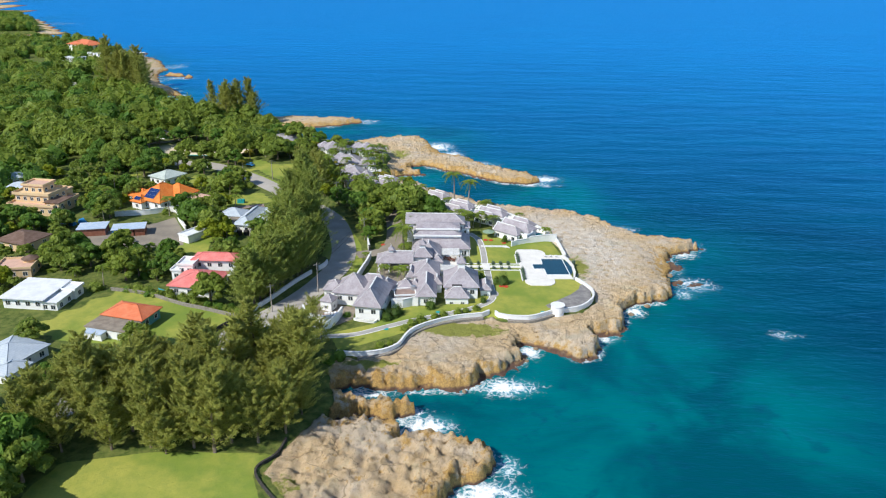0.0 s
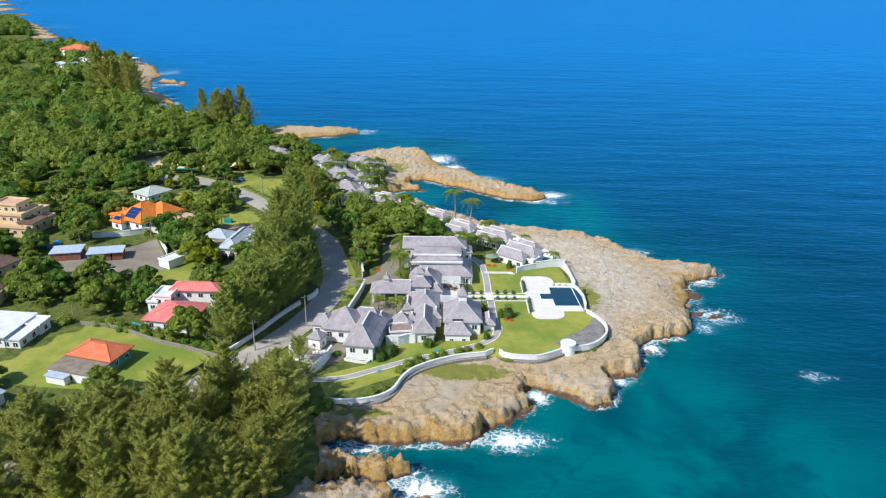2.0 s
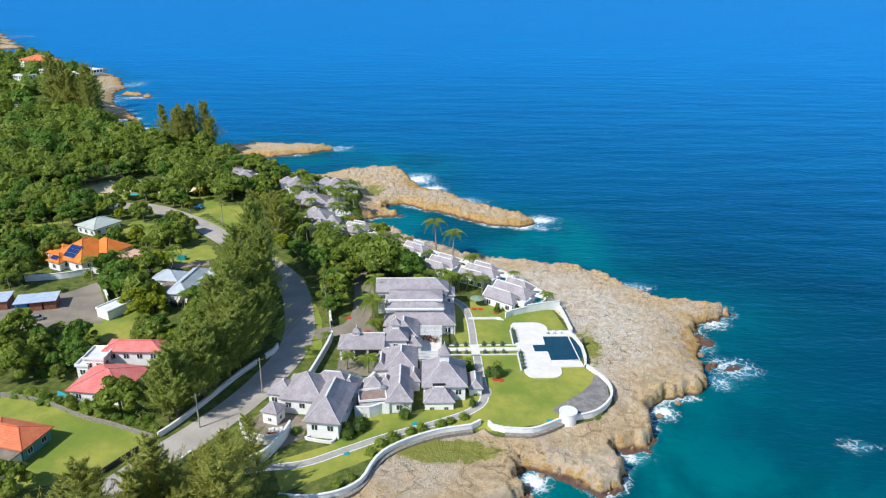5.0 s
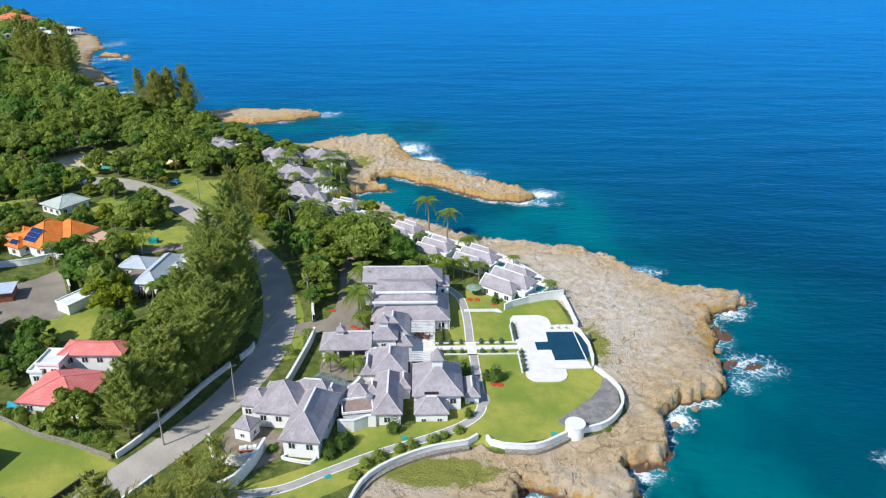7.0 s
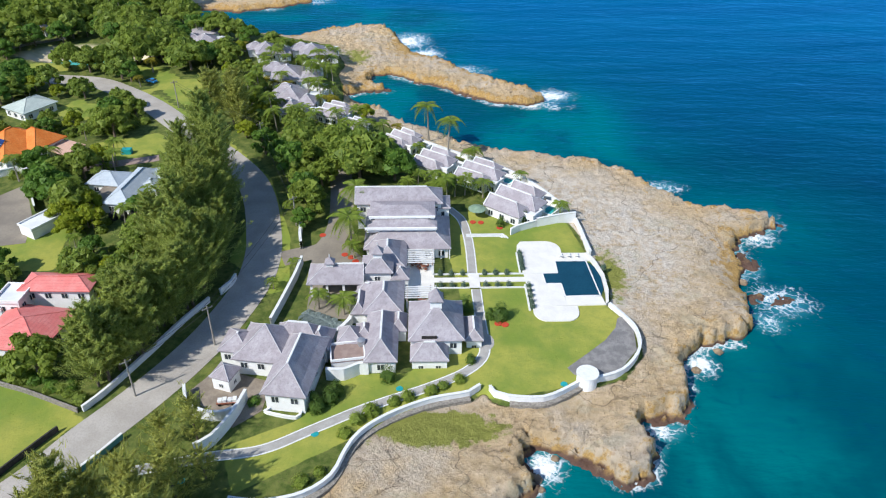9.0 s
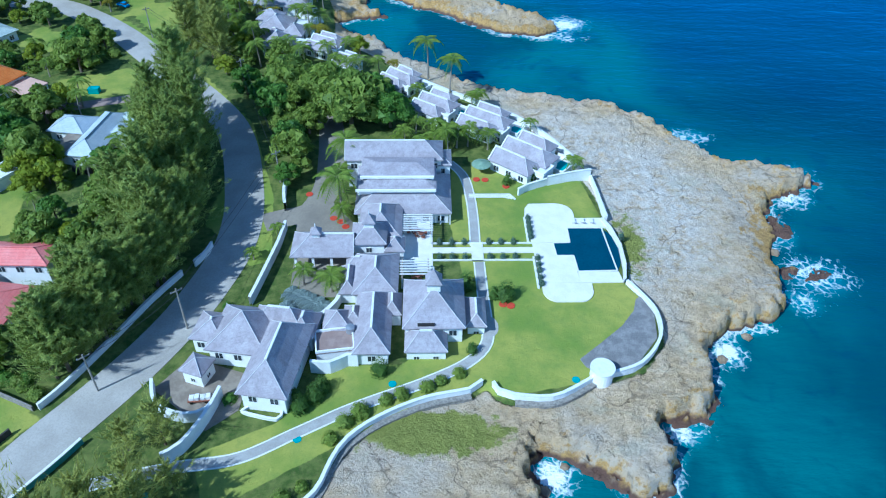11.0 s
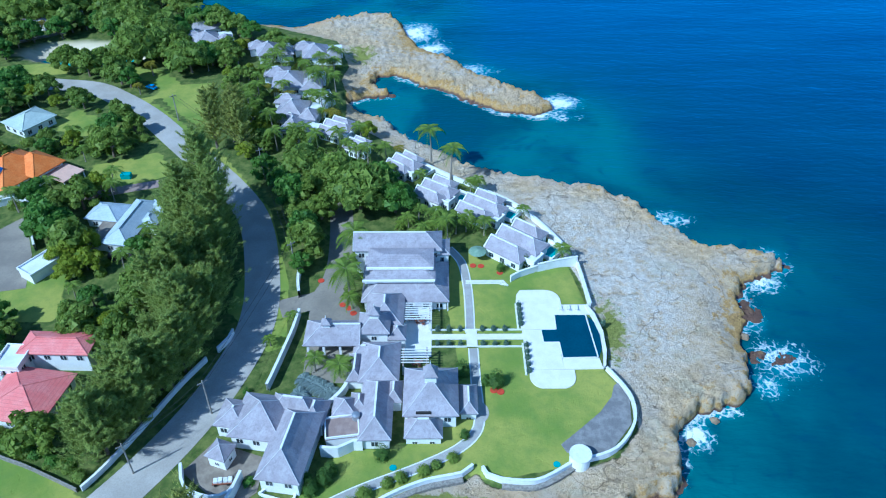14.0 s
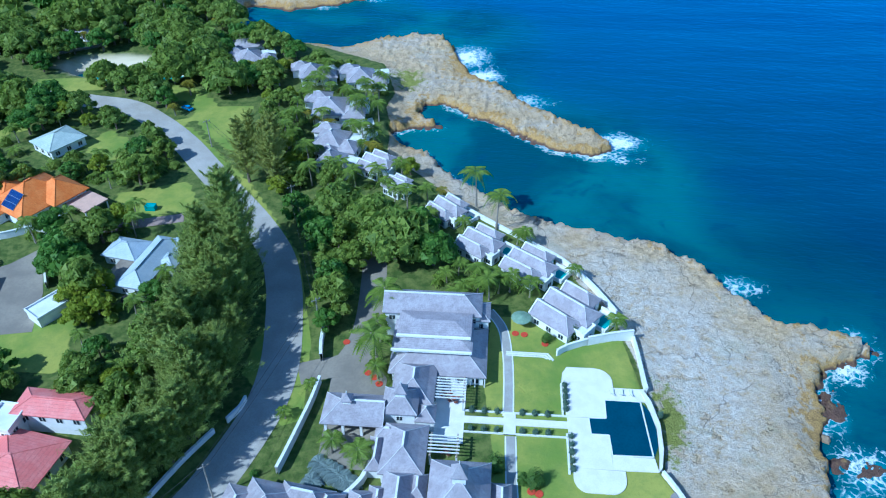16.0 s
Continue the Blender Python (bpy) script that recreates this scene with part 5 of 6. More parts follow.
def broadleaf_mesh(name, h, spread, material, clumps, per, leaf, seed, low=0.14):
    """Crown of many clumps in a domed, uneven outline."""
    quads, ends = [], []
    for k in range(clumps):
        a = 2.399963 * k + rng.uniform(-0.5, 0.5)
        q = math.sqrt((k + 0.5) / clumps)
        rr = spread * q * rng.uniform(0.75, 1.08)
        z = h * (low + (0.93 - low) * math.sqrt(max(0, 1 - (0.93 * q) ** 2)) * rng.uniform(0.72, 1.08))
        c = np.array([rr * math.cos(a), rr * math.sin(a), z])
        R = np.array([1, 1, 0.72]) * spread * rng.uniform(0.24, 0.38)
        ends.append(c)
        d_ = unit(per)
        d_[:, 2] = np.abs(d_[:, 2]) * 0.9 - 0.25
        p = c + d_ * R * rng.uniform(0.8, 1.12, (per, 1))
        quads.append(cards(p, d_ + unit(per) * 0.55 + (0, 0, 0.35), leaf * rng.uniform(0.6, 1.25, per), 0.8))
        quads.append(filling(c, R))
    return tris_mesh(name, np.concatenate(quads), material), ends


def trunk_solid(h, r, limbs, seed):
    s = Solid()
    lean = rng.uniform(-0.05, 0.05, 2) * h
    pts = [(lean[0] * t * t, lean[1] * t * t, h * t) for t in (0, 0.3, 0.6, 1.0)]
    s.tube(pts, (r * 1.3, r, r * 0.8, r * 0.35), 7)
    for c in limbs:
        t = rng.uniform(0.45, 0.85)
        a = Vector((lean[0] * t * t, lean[1] * t * t, h * t))
        c = Vector(c)
        s.tube([a, a.lerp(c, 0.5) + Vector((0, 0, 0.08 * h)), c], (r * 0.45, r * 0.3, r * 0.1), 5)
    return s


def broadleaf(h, spread, material, label, clumps=26, per=62, leaf=0.7, seed=0, category="tree"):
    ob = thing("broadleaf_tree", label, category, 0, 0, -500)
    crown, ends = broadleaf_mesh("crown", h, spread, material, clumps, per, leaf, seed)
    part("trunk", trunk_solid(h * 0.62, 0.035 * h, ends[::5], seed), "bark", ob)
    part("crown", crown, material, ob)
    return ob


def casuarina(h, spread, label, seed, branches=78, strands=120, material="casuarina"):
    """Tall feathery tree: upswept branches with long drooping needle sprays."""
    ob = thing("casuarina_tree", label, "tree", 0, 0, -500)
    quads = []
    limbs = Solid()
    lean = rng.uniform(-0.06, 0.06, 2) * h
    axis = lambda t: np.array([lean[0] * t * t, lean[1] * t * t, h * t])
    limbs.tube([axis(t) for t in (0, 0.25, 0.5, 0.75, 0.97)], (0.022 * h, 0.017 * h, 0.012 * h, 0.007 * h, 0.002 * h), 6)
    for k in range(branches):
        t = 0.10 + 0.89 * ((k + rng.uniform(0, 1)) / branches) ** 0.95
        a = 2.399963 * k + rng.uniform(-0.4, 0.4)
        ln = spread * 1.2 * (1.02 - 0.84 * t) * rng.uniform(0.6, 1.35) * (0.7 + 0.6 * value_noise(np.array(3 * t + seed), np.array(a))) + 0.5
        rise = rng.uniform(0.5, 1.25)
        b0 = axis(t)
        tip = b0 + np.array([math.cos(a), math.sin(a), rise]) * ln
        if k % 3 == 0:
            limbs.tube([b0, (b0 + tip) / 2, tip], (0.06, 0.04, 0.012), 4)
        s = rng.uniform(0.15, 1.0, strands)
        p = b0 + (tip - b0) * s[:, None] + rng.normal(size=(strands, 3)) * (0.055 * ln + 0.10) * (1.25 - 0.85 * s[:, None])
        along = (tip - b0) / ln * 0.9 + unit(strands) * 0.5 + np.array([0, 0, 0.2])
        quads.append(cards(p, unit(strands) + (0, 0, 0.6), rng.uniform(0.7, 1.6, strands), 0.12, along, True))
    part("trunk", limbs, "bark", ob)
    part("crown", tris_mesh("crown", np.concatenate(quads), material), material, ob)
    return ob


def frond_mesh(length, material, droop=0.55, leaflets=13):
    q = []
    for i in range(leaflets):
        t = 0.12 + 0.88 * i / (leaflets - 1)
        p = np.array([length * t * (1 - 0.18 * t), 0, length * (0.42 * t - (0.42 + droop) * t * t)])
        ll = length * 0.22 * math.sin(math.pi * min(1, 0.18 + 0.8 * t)) + 0.12
        for sgn in (-1, 1):
            tip = p + np.array([ll * 0.55, sgn * ll, -ll * 0.38])
            wv = np.array([length * 0.034, 0, 0.01])
            q.append([p - wv, p + wv, tip + wv * 0.3, tip - wv * 0.3])
    for i in range(6):
        ts = (i / 6, (i + 1) / 6)
        a, b = [np.array([length * t * (1 - 0.18 * t), 0, length * (0.42 * t - (0.42 + droop) * t * t) + 0.02]) for t in ts]
        q.append([a - (0, 0.05, 0), b - (0, 0.04, 0), b + (0, 0.04, 0), a + (0, 0.05, 0)])
    return tris_mesh("frond", split(q), material)


def palm(h, material, label, length=4.4, fronds=13, bend=0.08, name="coconut_palm"):
    ob = thing(name, label, "palm", 0, 0, -500)
    a0 = rng.uniform(0, 6.28)
    bx, by = bend * h * math.cos(a0), bend * h * math.sin(a0)
    if h > 0.6:
        part("trunk", Solid().tube([(bx * t * t, by * t * t, h * t) for t in (0, 0.25, 0.5, 0.75, 1)], (0.30, 0.21, 0.18, 0.16, 0.15), 7), "palmbark", ob)
    kinds = [frond_mesh(length * s, material, dr) for s, dr in ((1.0, 0.4), (0.95, 0.75), (0.8, 0.1))]
    for k in range(fronds):
        f = part("frond", kinds[k % 3], material, ob)
        f.matrix_basis = pose(bx, by, h, rng.uniform(-12, 12), rng.uniform(-14, 16), 360 * k * 0.381966 + rng.uniform(-8, 8))
    return ob


def shrub(r, h, material, label, name="shrub", leaf=0.28, n=260, squash=1.0):
    d_ = unit(n)
    d_[:, 2] = np.abs(d_[:, 2])
    R = np.array([r, r, h])
    p = d_ * R * rng.uniform(0.86, 1.08, (n, 1))
    q = np.concatenate([cards(p, d_ + unit(n) * 0.5, leaf * rng.uniform(0.6, 1.3, n), 0.8), filling(np.zeros(3), R, 60)])
    ob = new(name, tris_mesh(name, q, material))
    ob.matrix_basis = pose(0, 0, -500)
    return tagged(ob, label, "shrub")


CASU = [casuarina(h, w, "tall feathery olive-green casuarina tree", s) for s, (h, w) in enumerate(((19, 5.2), (16, 5.6), (22, 5.0), (14, 5.0), (18, 6.2)))]
CASU_ROAD = [casuarina(h, w, "feathery deep green casuarina in the roadside row", s, material="casuarina_green") for s, (h, w) in enumerate(((19, 5.2), (16, 5.6), (21, 5.0), (15, 5.2)), 30)]
CASU_TALL = [casuarina(28, 6.6, "very tall feathery casuarina beside the road", 9, 120, 130, "casuarina_green"), casuarina(25, 6.0, "very tall feathery casuarina beside the road", 10, 110, 130, "casuarina_green")]
CASU_THIN = [casuarina(12, 4.6, "thin young casuarina with open feathery branches", 21, 40, 60), casuarina(9, 4.0, "thin young casuarina with open feathery branches", 22, 34, 56)]
BROAD = [broadleaf(h, w, mt, "leafy green broadleaf tree with rounded crown", c, 66, 0.72, s) for s, (h, w, mt, c) in enumerate(((9, 4.6, "broad", 26), (8, 4.2, "dark_broad", 22), (11, 5.6, "broad", 34), (7, 3.6, "broad", 20), (10, 5.0, "dark_broad", 28)))]
BIG = [broadleaf(13, 8.2, "broad", "large spreading broadleaf tree by the drive", 60, 85, 0.72, 40), broadleaf(12, 6.8, "dark_broad", "large dark broadleaf tree", 52, 80, 0.7, 41)]
YELL = [broadleaf(7, 3.8, "yellow", "small tree with bright yellow-green leaves", 22, 66, 0.7, 50)]
PALM = [palm(h, mt, lb) for h, mt, lb in ((8.5, "palm", "coconut palm with arching green fronds"), (7, "palm", "coconut palm with arching green fronds"), (5, "palm", "short coconut palm with green fronds"))]
GOLD = [palm(4.2, "palm_gold", "small palm with golden-yellow fronds", 3.0)]
LOWP = [palm(0.5, "palm", "low clump of broad green fronds", 2.6, 13, name="low_palm"), palm(1.6, "palm", "low bushy palm with green fronds", 2.4, 13, name="low_palm")]
SILV = [palm(0.6, "silver", "silver-blue fan palm in the forecourt bed", 2.2, 15, name="silver_palm")]
BUSH = [shrub(1.3, 1.6, "dark_broad", "dense dark green garden bush"), shrub(1.0, 1.2, "broad", "dense leafy green bush"), shrub(1.6, 2.2, "broad", "tall green garden bush", n=380)]
CLIP = [shrub(1.6, 3.7, "clipped", "rounded clipped garden bush on the lawn", leaf=0.24, n=700), shrub(1.1, 2.5, "clipped", "small rounded clipped garden bush", n=260)]
ROW = [shrub(0.68, 1.6, "hedge_grey", "clipped grey-green shrub beside the garden walk", leaf=0.2, n=150)]


def plant(src, x, y, s=1.0, z=G0 - 0.05, group=""):
    ob = copy_thing(src, pose(x, y, z, 0, 0, rng.uniform(0, 360)))
    ob.scale = (s * rng.uniform(0.92, 1.08), s * rng.uniform(0.92, 1.08), s)
    if group:
        tagged(ob, group=group)
    return ob


def pick(kinds):
    return kinds[int(rng.integers(len(kinds)))]


HOUSES = [(-131, 270, 8), (-117, 268, 9), (-120, 300, 8), (-107, 293, 6), (-150, 296, 7), (-112, 240, 5), (-126, 238, 5), (-77, 236, 12), (-89.6, 207, 10.5), (-122, 223.5, 12), (-117, 318, 13), (-126, 307, 7), (-102.2, 317.6, 7), (-76, 293, 12), (-84, 297, 7), (-126.6, 350.2, 10), (-111, 186, 10.5), (-163, 309, 15), (-139.5, 244, 9), (-150, 268, 10), (-131, 281, 8), (-117, 281, 9), (-92, 276.6, 6),
          (-105, 284, 9), (-23, 221, 13), (-46, 377, 10.5), (-41.5, 356, 9), (-39.5, 344, 7), (-40, 401, 8), (-58, 403, 8), (-84, 413.5, 9), (-25, 344, 7), (-17.6, 333, 5), (-33, 368, 4),
          (28, 284, 9), (19.6, 300, 8), (7.2, 308, 7), (-2.4, 322, 6.5)]
ROADLINE = smooth(ROAD, 3.0)


def free(x, y, room=3.5, lawns=True):
    if min(math.hypot(x - a, y - b) - r * (0.62 if room < 1 else 1) for a, b, r in HOUSES) < room * 0.4:
        return False
    if np.hypot(ROADLINE[:, 0] - x, ROADLINE[:, 1] - y).min() < 4.6 + room * 0.45:
        return False
    P = np.array([x]), np.array([y])
    if signed(*P, INLAND)[0] < 1.5 or signed(*P, COVE)[0] > -7:
        return False
    return not (lawns and any(signed(*P, q)[0] > -room * 0.5 for q in LAWNS))


def fill(outline, kinds, n, gap, room=3.0, smin=0.8, smax=1.2, group="", lawns=True, taken=None):
    """Scatters n plants in an outline, with a least gap, off houses, roads and lawns."""
    lo, hi = np.min(outline, 0), np.max(outline, 0)
    done = [] if taken is None else taken
    tries = made = 0
    while made < n and tries < n * 30:
        tries += 1
        x, y = rng.uniform(lo, hi)
        if signed(np.array([x]), np.array([y]), outline)[0] < 0 or any((x - a) ** 2 + (y - b) ** 2 < gap * gap for a, b in done[-400:]):
            continue
        if not free(x, y, room, lawns):
            continue
        done.append((x, y))
        plant(pick(kinds), x, y, rng.uniform(smin, smax), group=group)
        made += 1
    return done


# casuarina groves
fill([(-90, 150), (-70, 149), (-48, 149), (-31, 152), (-27.5, 165), (-32, 182), (-42, 188), (-60, 184), (-78, 178), (-96, 168)], CASU, 44, 4.2, 3, 0.7, 1.0, "casuarina grove", False)
for x, y, s in ((-44, 194, 1.0), (-39, 198, 0.9), (-48, 190, 1.1), (-36, 192, 1.0), (-42, 205, 0.75), (-36.5, 206, 0.8), (-52, 187, 1.1), (-33, 197.5, 0.7)):
    plant(pick(CASU_THIN), x, y, s, group="young casuarinas by the road")
for x, y, s in ((-53, 296, 1.0), (-50, 288, 0.95), (-56, 303, 0.95), (-52, 280, 0.85), (-58, 290, 0.8), (-51, 272, 0.72)):
    plant(pick(CASU_TALL), x, y, s, group="casuarinas along the road")
for k in range(54):
    t = (k % 27) / 26
    x, y = np.interp(t, (0, 0.25, 0.5, 0.75, 1), (-60, -53.5, -48.5, -47.5, -53)), np.interp(t, (0, 0.25, 0.5, 0.75, 1), (219, 236, 252, 268, 292))
    near = y < 254
    plant(pick(CASU_ROAD), x + (4.8 if near else 3.5) - (k // 27) * (2.6 if near else 6.5) - rng.uniform(0, 3.0 if near else 6), y + rng.uniform(-2, 3), rng.uniform(0.74, 0.95) if near else rng.uniform(0.78, 1.05), group="casuarinas along the road")
for x, y, s in ((-62, 335, 0.9), (-58, 340, 0.8), (-54, 334, 0.9), (-57, 347, 0.8), (-66, 352, 0.7), (-130, 485, 1.15), (-122, 490, 1.1), (-138, 490, 1.2), (-118, 481, 0.95), (-146, 494, 1.0), (-134, 478, 1.1), (-126, 482, 1.1), (-230, 600, 1.5), (-238, 585, 1.7), (-246, 604, 1.7), (-226, 582, 1.3), (-252, 588, 1.7), (-219, 568, 1.2), (-242, 622, 1.4), (-236, 595, 1.6), (-244, 590, 1.6)):
    plant(pick(CASU), x, y, s)
for x, y, s in ((-131, 393, 0.7), (-118, 392.5, 0.65), (-107, 397, 0.8), (-101, 404, 0.8), (-99, 414, 0.8), (-112, 424, 0.8), (-126, 427, 0.8)):
    plant(BIG[0], x, y, s)
for x, y, s in ((-143, 371, 0.8), (-152, 374, 0.85), (-162, 378, 0.9), (-171, 383, 0.9), (-180, 390, 0.95), (-190, 399, 0.95), (-200, 408, 1.0), (-210, 419, 1.0), (-218, 430, 1.0), (-226, 442, 1.0), (-233, 455, 1.0), (-240, 468, 1.05)):
    plant(BIG[int(x) % 2], x + 1.5, y - 1.5, s, group="trees along the inland road")
# trees between road and drive, and round the hall
for x, y, s in ((-27, 283, 0.9), (-28.5, 290, 1.0), (-31, 297, 1.05), (-34, 304, 1.0), (-38, 311, 1.0), (-25, 298, 0.9), (-44, 318, 1.0), (-30, 306, 1.0), (-27, 276, 0.6)):
    plant(pick(BROAD), x, y, s)
for x, y, s, k in ((-15, 303, 1.0, 0), (-5, 301, 0.8, 1), (-22, 313, 0.85, 0), (-32, 318, 0.8, 0), (-10, 312, 0.7, 1)):
    plant(BIG[k], x, y, s)
fill([(-5, 286), (10, 288), (17, 292), (8, 299), (-4, 297)], PALM[1:] + LOWP, 16, 2.4, 1, 0.8, 1.0, "palms behind the hall", False)
for src, x, y, s in ((PALM[0], 4.6, 327.5, 1.3), (PALM[0], 10.4, 317.4, 1.25), (PALM[1], -13.2, 281, 1.3), (PALM[1], -14.4, 267, 1.3), (PALM[2], 38.2, 281, 0.75), (PALM[2], 19, 290.5, 0.95), (PALM[2], -14, 240.5, 0.95), (PALM[2], -19.5, 242.5, 0.8), (PALM[2], 18, 311, 0.9),
                     (GOLD[0], -5, 329, 1.0), (PALM[1], -14.5, 273, 0.9), (PALM[2], -13.5, 262, 0.8), (PALM[2], -27, 258, 0.5), (PALM[2], -30.5, 250, 0.5)):
    plant(src, x, y, s)
for k in range(9):
    plant(SILV[0], -22 + 7.5 * ((k * 0.618) % 1), 235.5 + 4.4 * ((k * 0.377) % 1), 1.45, group="silver palms")
# round the bay villas
for x, y, s in ((-50, 345, 0.8), (-55, 352, 0.8), (-48, 338, 0.8), (-60, 360, 0.7), (-56, 367, 0.8), (-66, 374, 0.7), (-52, 330, 0.8), (-62, 384, 0.8)):
    plant(pick(BROAD[:1] + YELL + BROAD[3:4]), x, y, s)
bay = fill([(-62, 330), (-46, 326), (-30, 328), (-18, 330), (-14, 345), (-27, 362), (-28, 392), (-40, 412), (-80, 420), (-94, 405), (-70, 380), (-56, 355)], BROAD[:1] + BROAD[3:4] + YELL, 20, 4.2, 2.2, 0.6, 0.95)
fill([(-50, 335), (-16, 330), (-16, 352), (-27, 366), (-28, 398), (-60, 410), (-60, 365)], PALM + PALM + LOWP + GOLD, 84, 2.4, 0.8, 0.75, 1.05, lawns=False)
for x, y in ((-72, 402), (-69, 398), (-76, 405), (-98, 388)):
    plant(GOLD[0], x, y, 1.2)
for x, y, s, k in ((30, 298, 0.7, 2), (16, 311, 0.8, 2), (2, 315.5, 0.8, 2), (-9, 328, 0.8, 1), (-14, 322, 1.0, 0), (-18, 326, 0.9, 1), (-8, 318, 0.9, 2)):
    plant(PALM[k], x, y, s, group="palms by the cottages")
# plots west of the road
west = fill([(-145, 222), (-66, 216), (-58, 222), (-62, 270), (-62, 312), (-84, 338), (-100, 366), (-150, 378), (-185, 360), (-185, 235)], BROAD + BROAD + YELL + YELL + PALM[:2], 180, 3.9, 3.0, 0.6, 0.95)
fill([(-145, 222), (-66, 216), (-58, 222), (-62, 270), (-62, 312), (-84, 338), (-100, 366), (-150, 378), (-185, 360), (-185, 235)], LOWP + BUSH, 130, 2.2, 1.4, 0.9, 1.6, taken=west)
for x, y, s, k in ((-96, 291, 0.8, 1), (-100, 298, 0.62, 1), (-128, 262, 0.6, 1), (-131, 252, 0.6, 0), (-145, 286, 0.65, 1)):
    plant(BIG[k], x, y, s)
for x, y, s in ((-84, 284, 1.0), (-87, 279, 1.0), (-80, 277, 0.9), (-84, 273, 0.8)):
    plant(YELL[0], x, y, s)
for x, y, s, k in ((-108, 339, 0.85, 1), (-103, 343, 0.8, 2), (-113, 335, 0.75, 2), (-99, 347, 0.8, 1), (-116, 341, 0.7, 2), (-90, 305, 0.7, 2), (-68, 288, 0.8, 1), (-66, 295, 0.75, 2)):
    plant(PALM[k], x, y, s, group="palms in the gardens")
for k in range(16):
    plant(LOWP[k % 2], -118 + 1.9 * k + rng.uniform(-0.8, 0.8), 333 + 0.15 * k + rng.uniform(-2.5, 2.5), rng.uniform(0.9, 1.3), group="low palms in the gardens")
fill([(-108, 372), (-98, 362), (-88, 372), (-74, 392), (-64, 420), (-100, 448), (-120, 480), (-150, 490), (-175, 470), (-190, 420), (-160, 402), (-125, 392)], BROAD + BIG[:1] + PALM[:2] + GOLD, 135, 4.6, 3.4, 0.75, 1.05)
fill([(-102, 122), (-84, 122), (-80, 146), (-90, 160), (-110, 165), (-128, 150)], [BIG[1], BROAD[1], BROAD[4], BROAD[2]], 26, 4.2, 2.0, 0.85, 1.05, lawns=False)
fill([(-125, 150), (-100, 166), (-70, 188), (-78, 196), (-100, 196), (-128, 205), (-140, 190)], BROAD[:2] + LOWP + BUSH, 36, 3.4, 2.0, 0.5, 0.85, lawns=False)
for k in range(34):
    t = k / 33
    plant(pick(BUSH), -98 + 37 * t + rng.uniform(-1, 1), 230 - 14.5 * t + rng.uniform(0.4, 3), rng.uniform(0.8, 1.4), group="hedge below the red house")

# garden shrubs
for src, x, y, s in ((CLIP[0], 19.2, 238.5, 1.2), (CLIP[1], 17.0, 238.8, 1.1), (CLIP[0], 12, 241.5, 1.1), (CLIP[0], -3.8, 220.2, 1.0), (CLIP[0], -16.5, 212.6, 1.0), (CLIP[0], -14.2, 214.8, 1.05), (CLIP[0], -13.2, 216.8, 0.9), (CLIP[1], -17.4, 215, 1.0), (CLIP[0], 28.6, 277.8, 0.95), (CLIP[1], 22.6, 276, 1.1),
                     (CLIP[1], 12.2, 224.8, 1.0), (BUSH[2], -9, 209.8, 1.0), (BUSH[2], -11, 206.6, 0.9), (BUSH[2], -6.5, 211.8, 1.1), (BUSH[2], -17.2, 196.2, 0.95), (BUSH[1], -14.4, 198.2, 1.1), (BUSH[2], 4.2, 216.8, 0.9), (BUSH[1], 6.6, 218.2, 1.2), (BUSH[2], 9.8, 219.8, 0.8), (BUSH[2], 0, 215.4, 0.9), (BUSH[0], -28.2, 214.6, 1.0),
                     (BUSH[0], -33, 236.5, 0.8), (BUSH[1], -2.5, 214.2, 1.3), (BUSH[0], -27.5, 190.8, 1.4), (BUSH[0], -30, 189.2, 1.5)):
    plant(src, x, y, s)
for k in range(7):
    for y in (254.8, 250.1):
        if k != 3:
            plant(ROW[0], 6.8 + 2.55 * k, y, 1.0, group="shrubs along the garden walk")
for k in range(5):
    plant(ROW[0], 25.9, 256.4 + 1.6 * k, 1.0, group="shrubs along the garden walk")
    plant(ROW[0], 26.5, 249.6 - 1.9 * k, 1.0, group="shrubs along the garden walk")
plant(ROW[0], 44.8, 256.5, 1.0)
for x, y in ((18.6, 236.8), (20, 236.4), (15.6, 277.8), (17.6, 277.6), (22.2, 275), (-22, 272.2), (-13, 260.5), (-14.2, 262.2), (-15.8, 263.4)):
    single("flower_bed", Solid().prism(arc(x, y, 0.8, 0, 330, 12), G0 - 0.1, G0 + 0.16), "redmulch", "round bed of red flowers in the lawn", "flower bed", group="red flower beds")
gz = thing("garden_umbrella", "wide pale green garden umbrella on the lawn", "umbrella", 16.8, 280.8, G0)
part("umbrella_pole", Solid().tube([(0, 0, 0), (0, 0, 2.9)], (0.07, 0.05), 8), "timber", gz)
part("canopy", Solid().tube([(0, 0, 2.25), (0, 0, 2.3), (0, 0, 3.0)], (2.3, 2.3, 0.1), 12), "sage", gz, "pale green canopy")
tp = thing("covered_mound", "turquoise netting laid over a garden frame", "net frame", -85.4, 319.3, G0)
part("netting", Solid().box(-1.4, -0.9, 0, 1.4, 0.9, 1.5), "tarp", tp)
for x, y in ((29.6, 218.4), (-1.6, 217.8), (-16.2, 206.8), (-37, 197)):
    single("lawn_cover", Solid().prism(arc(x, y, 0.7, 0, 330, 10), G0 - 0.05, G0 + 0.07), "tarp", "turquoise cover lying on the lawn", "cover", group="lawn covers")

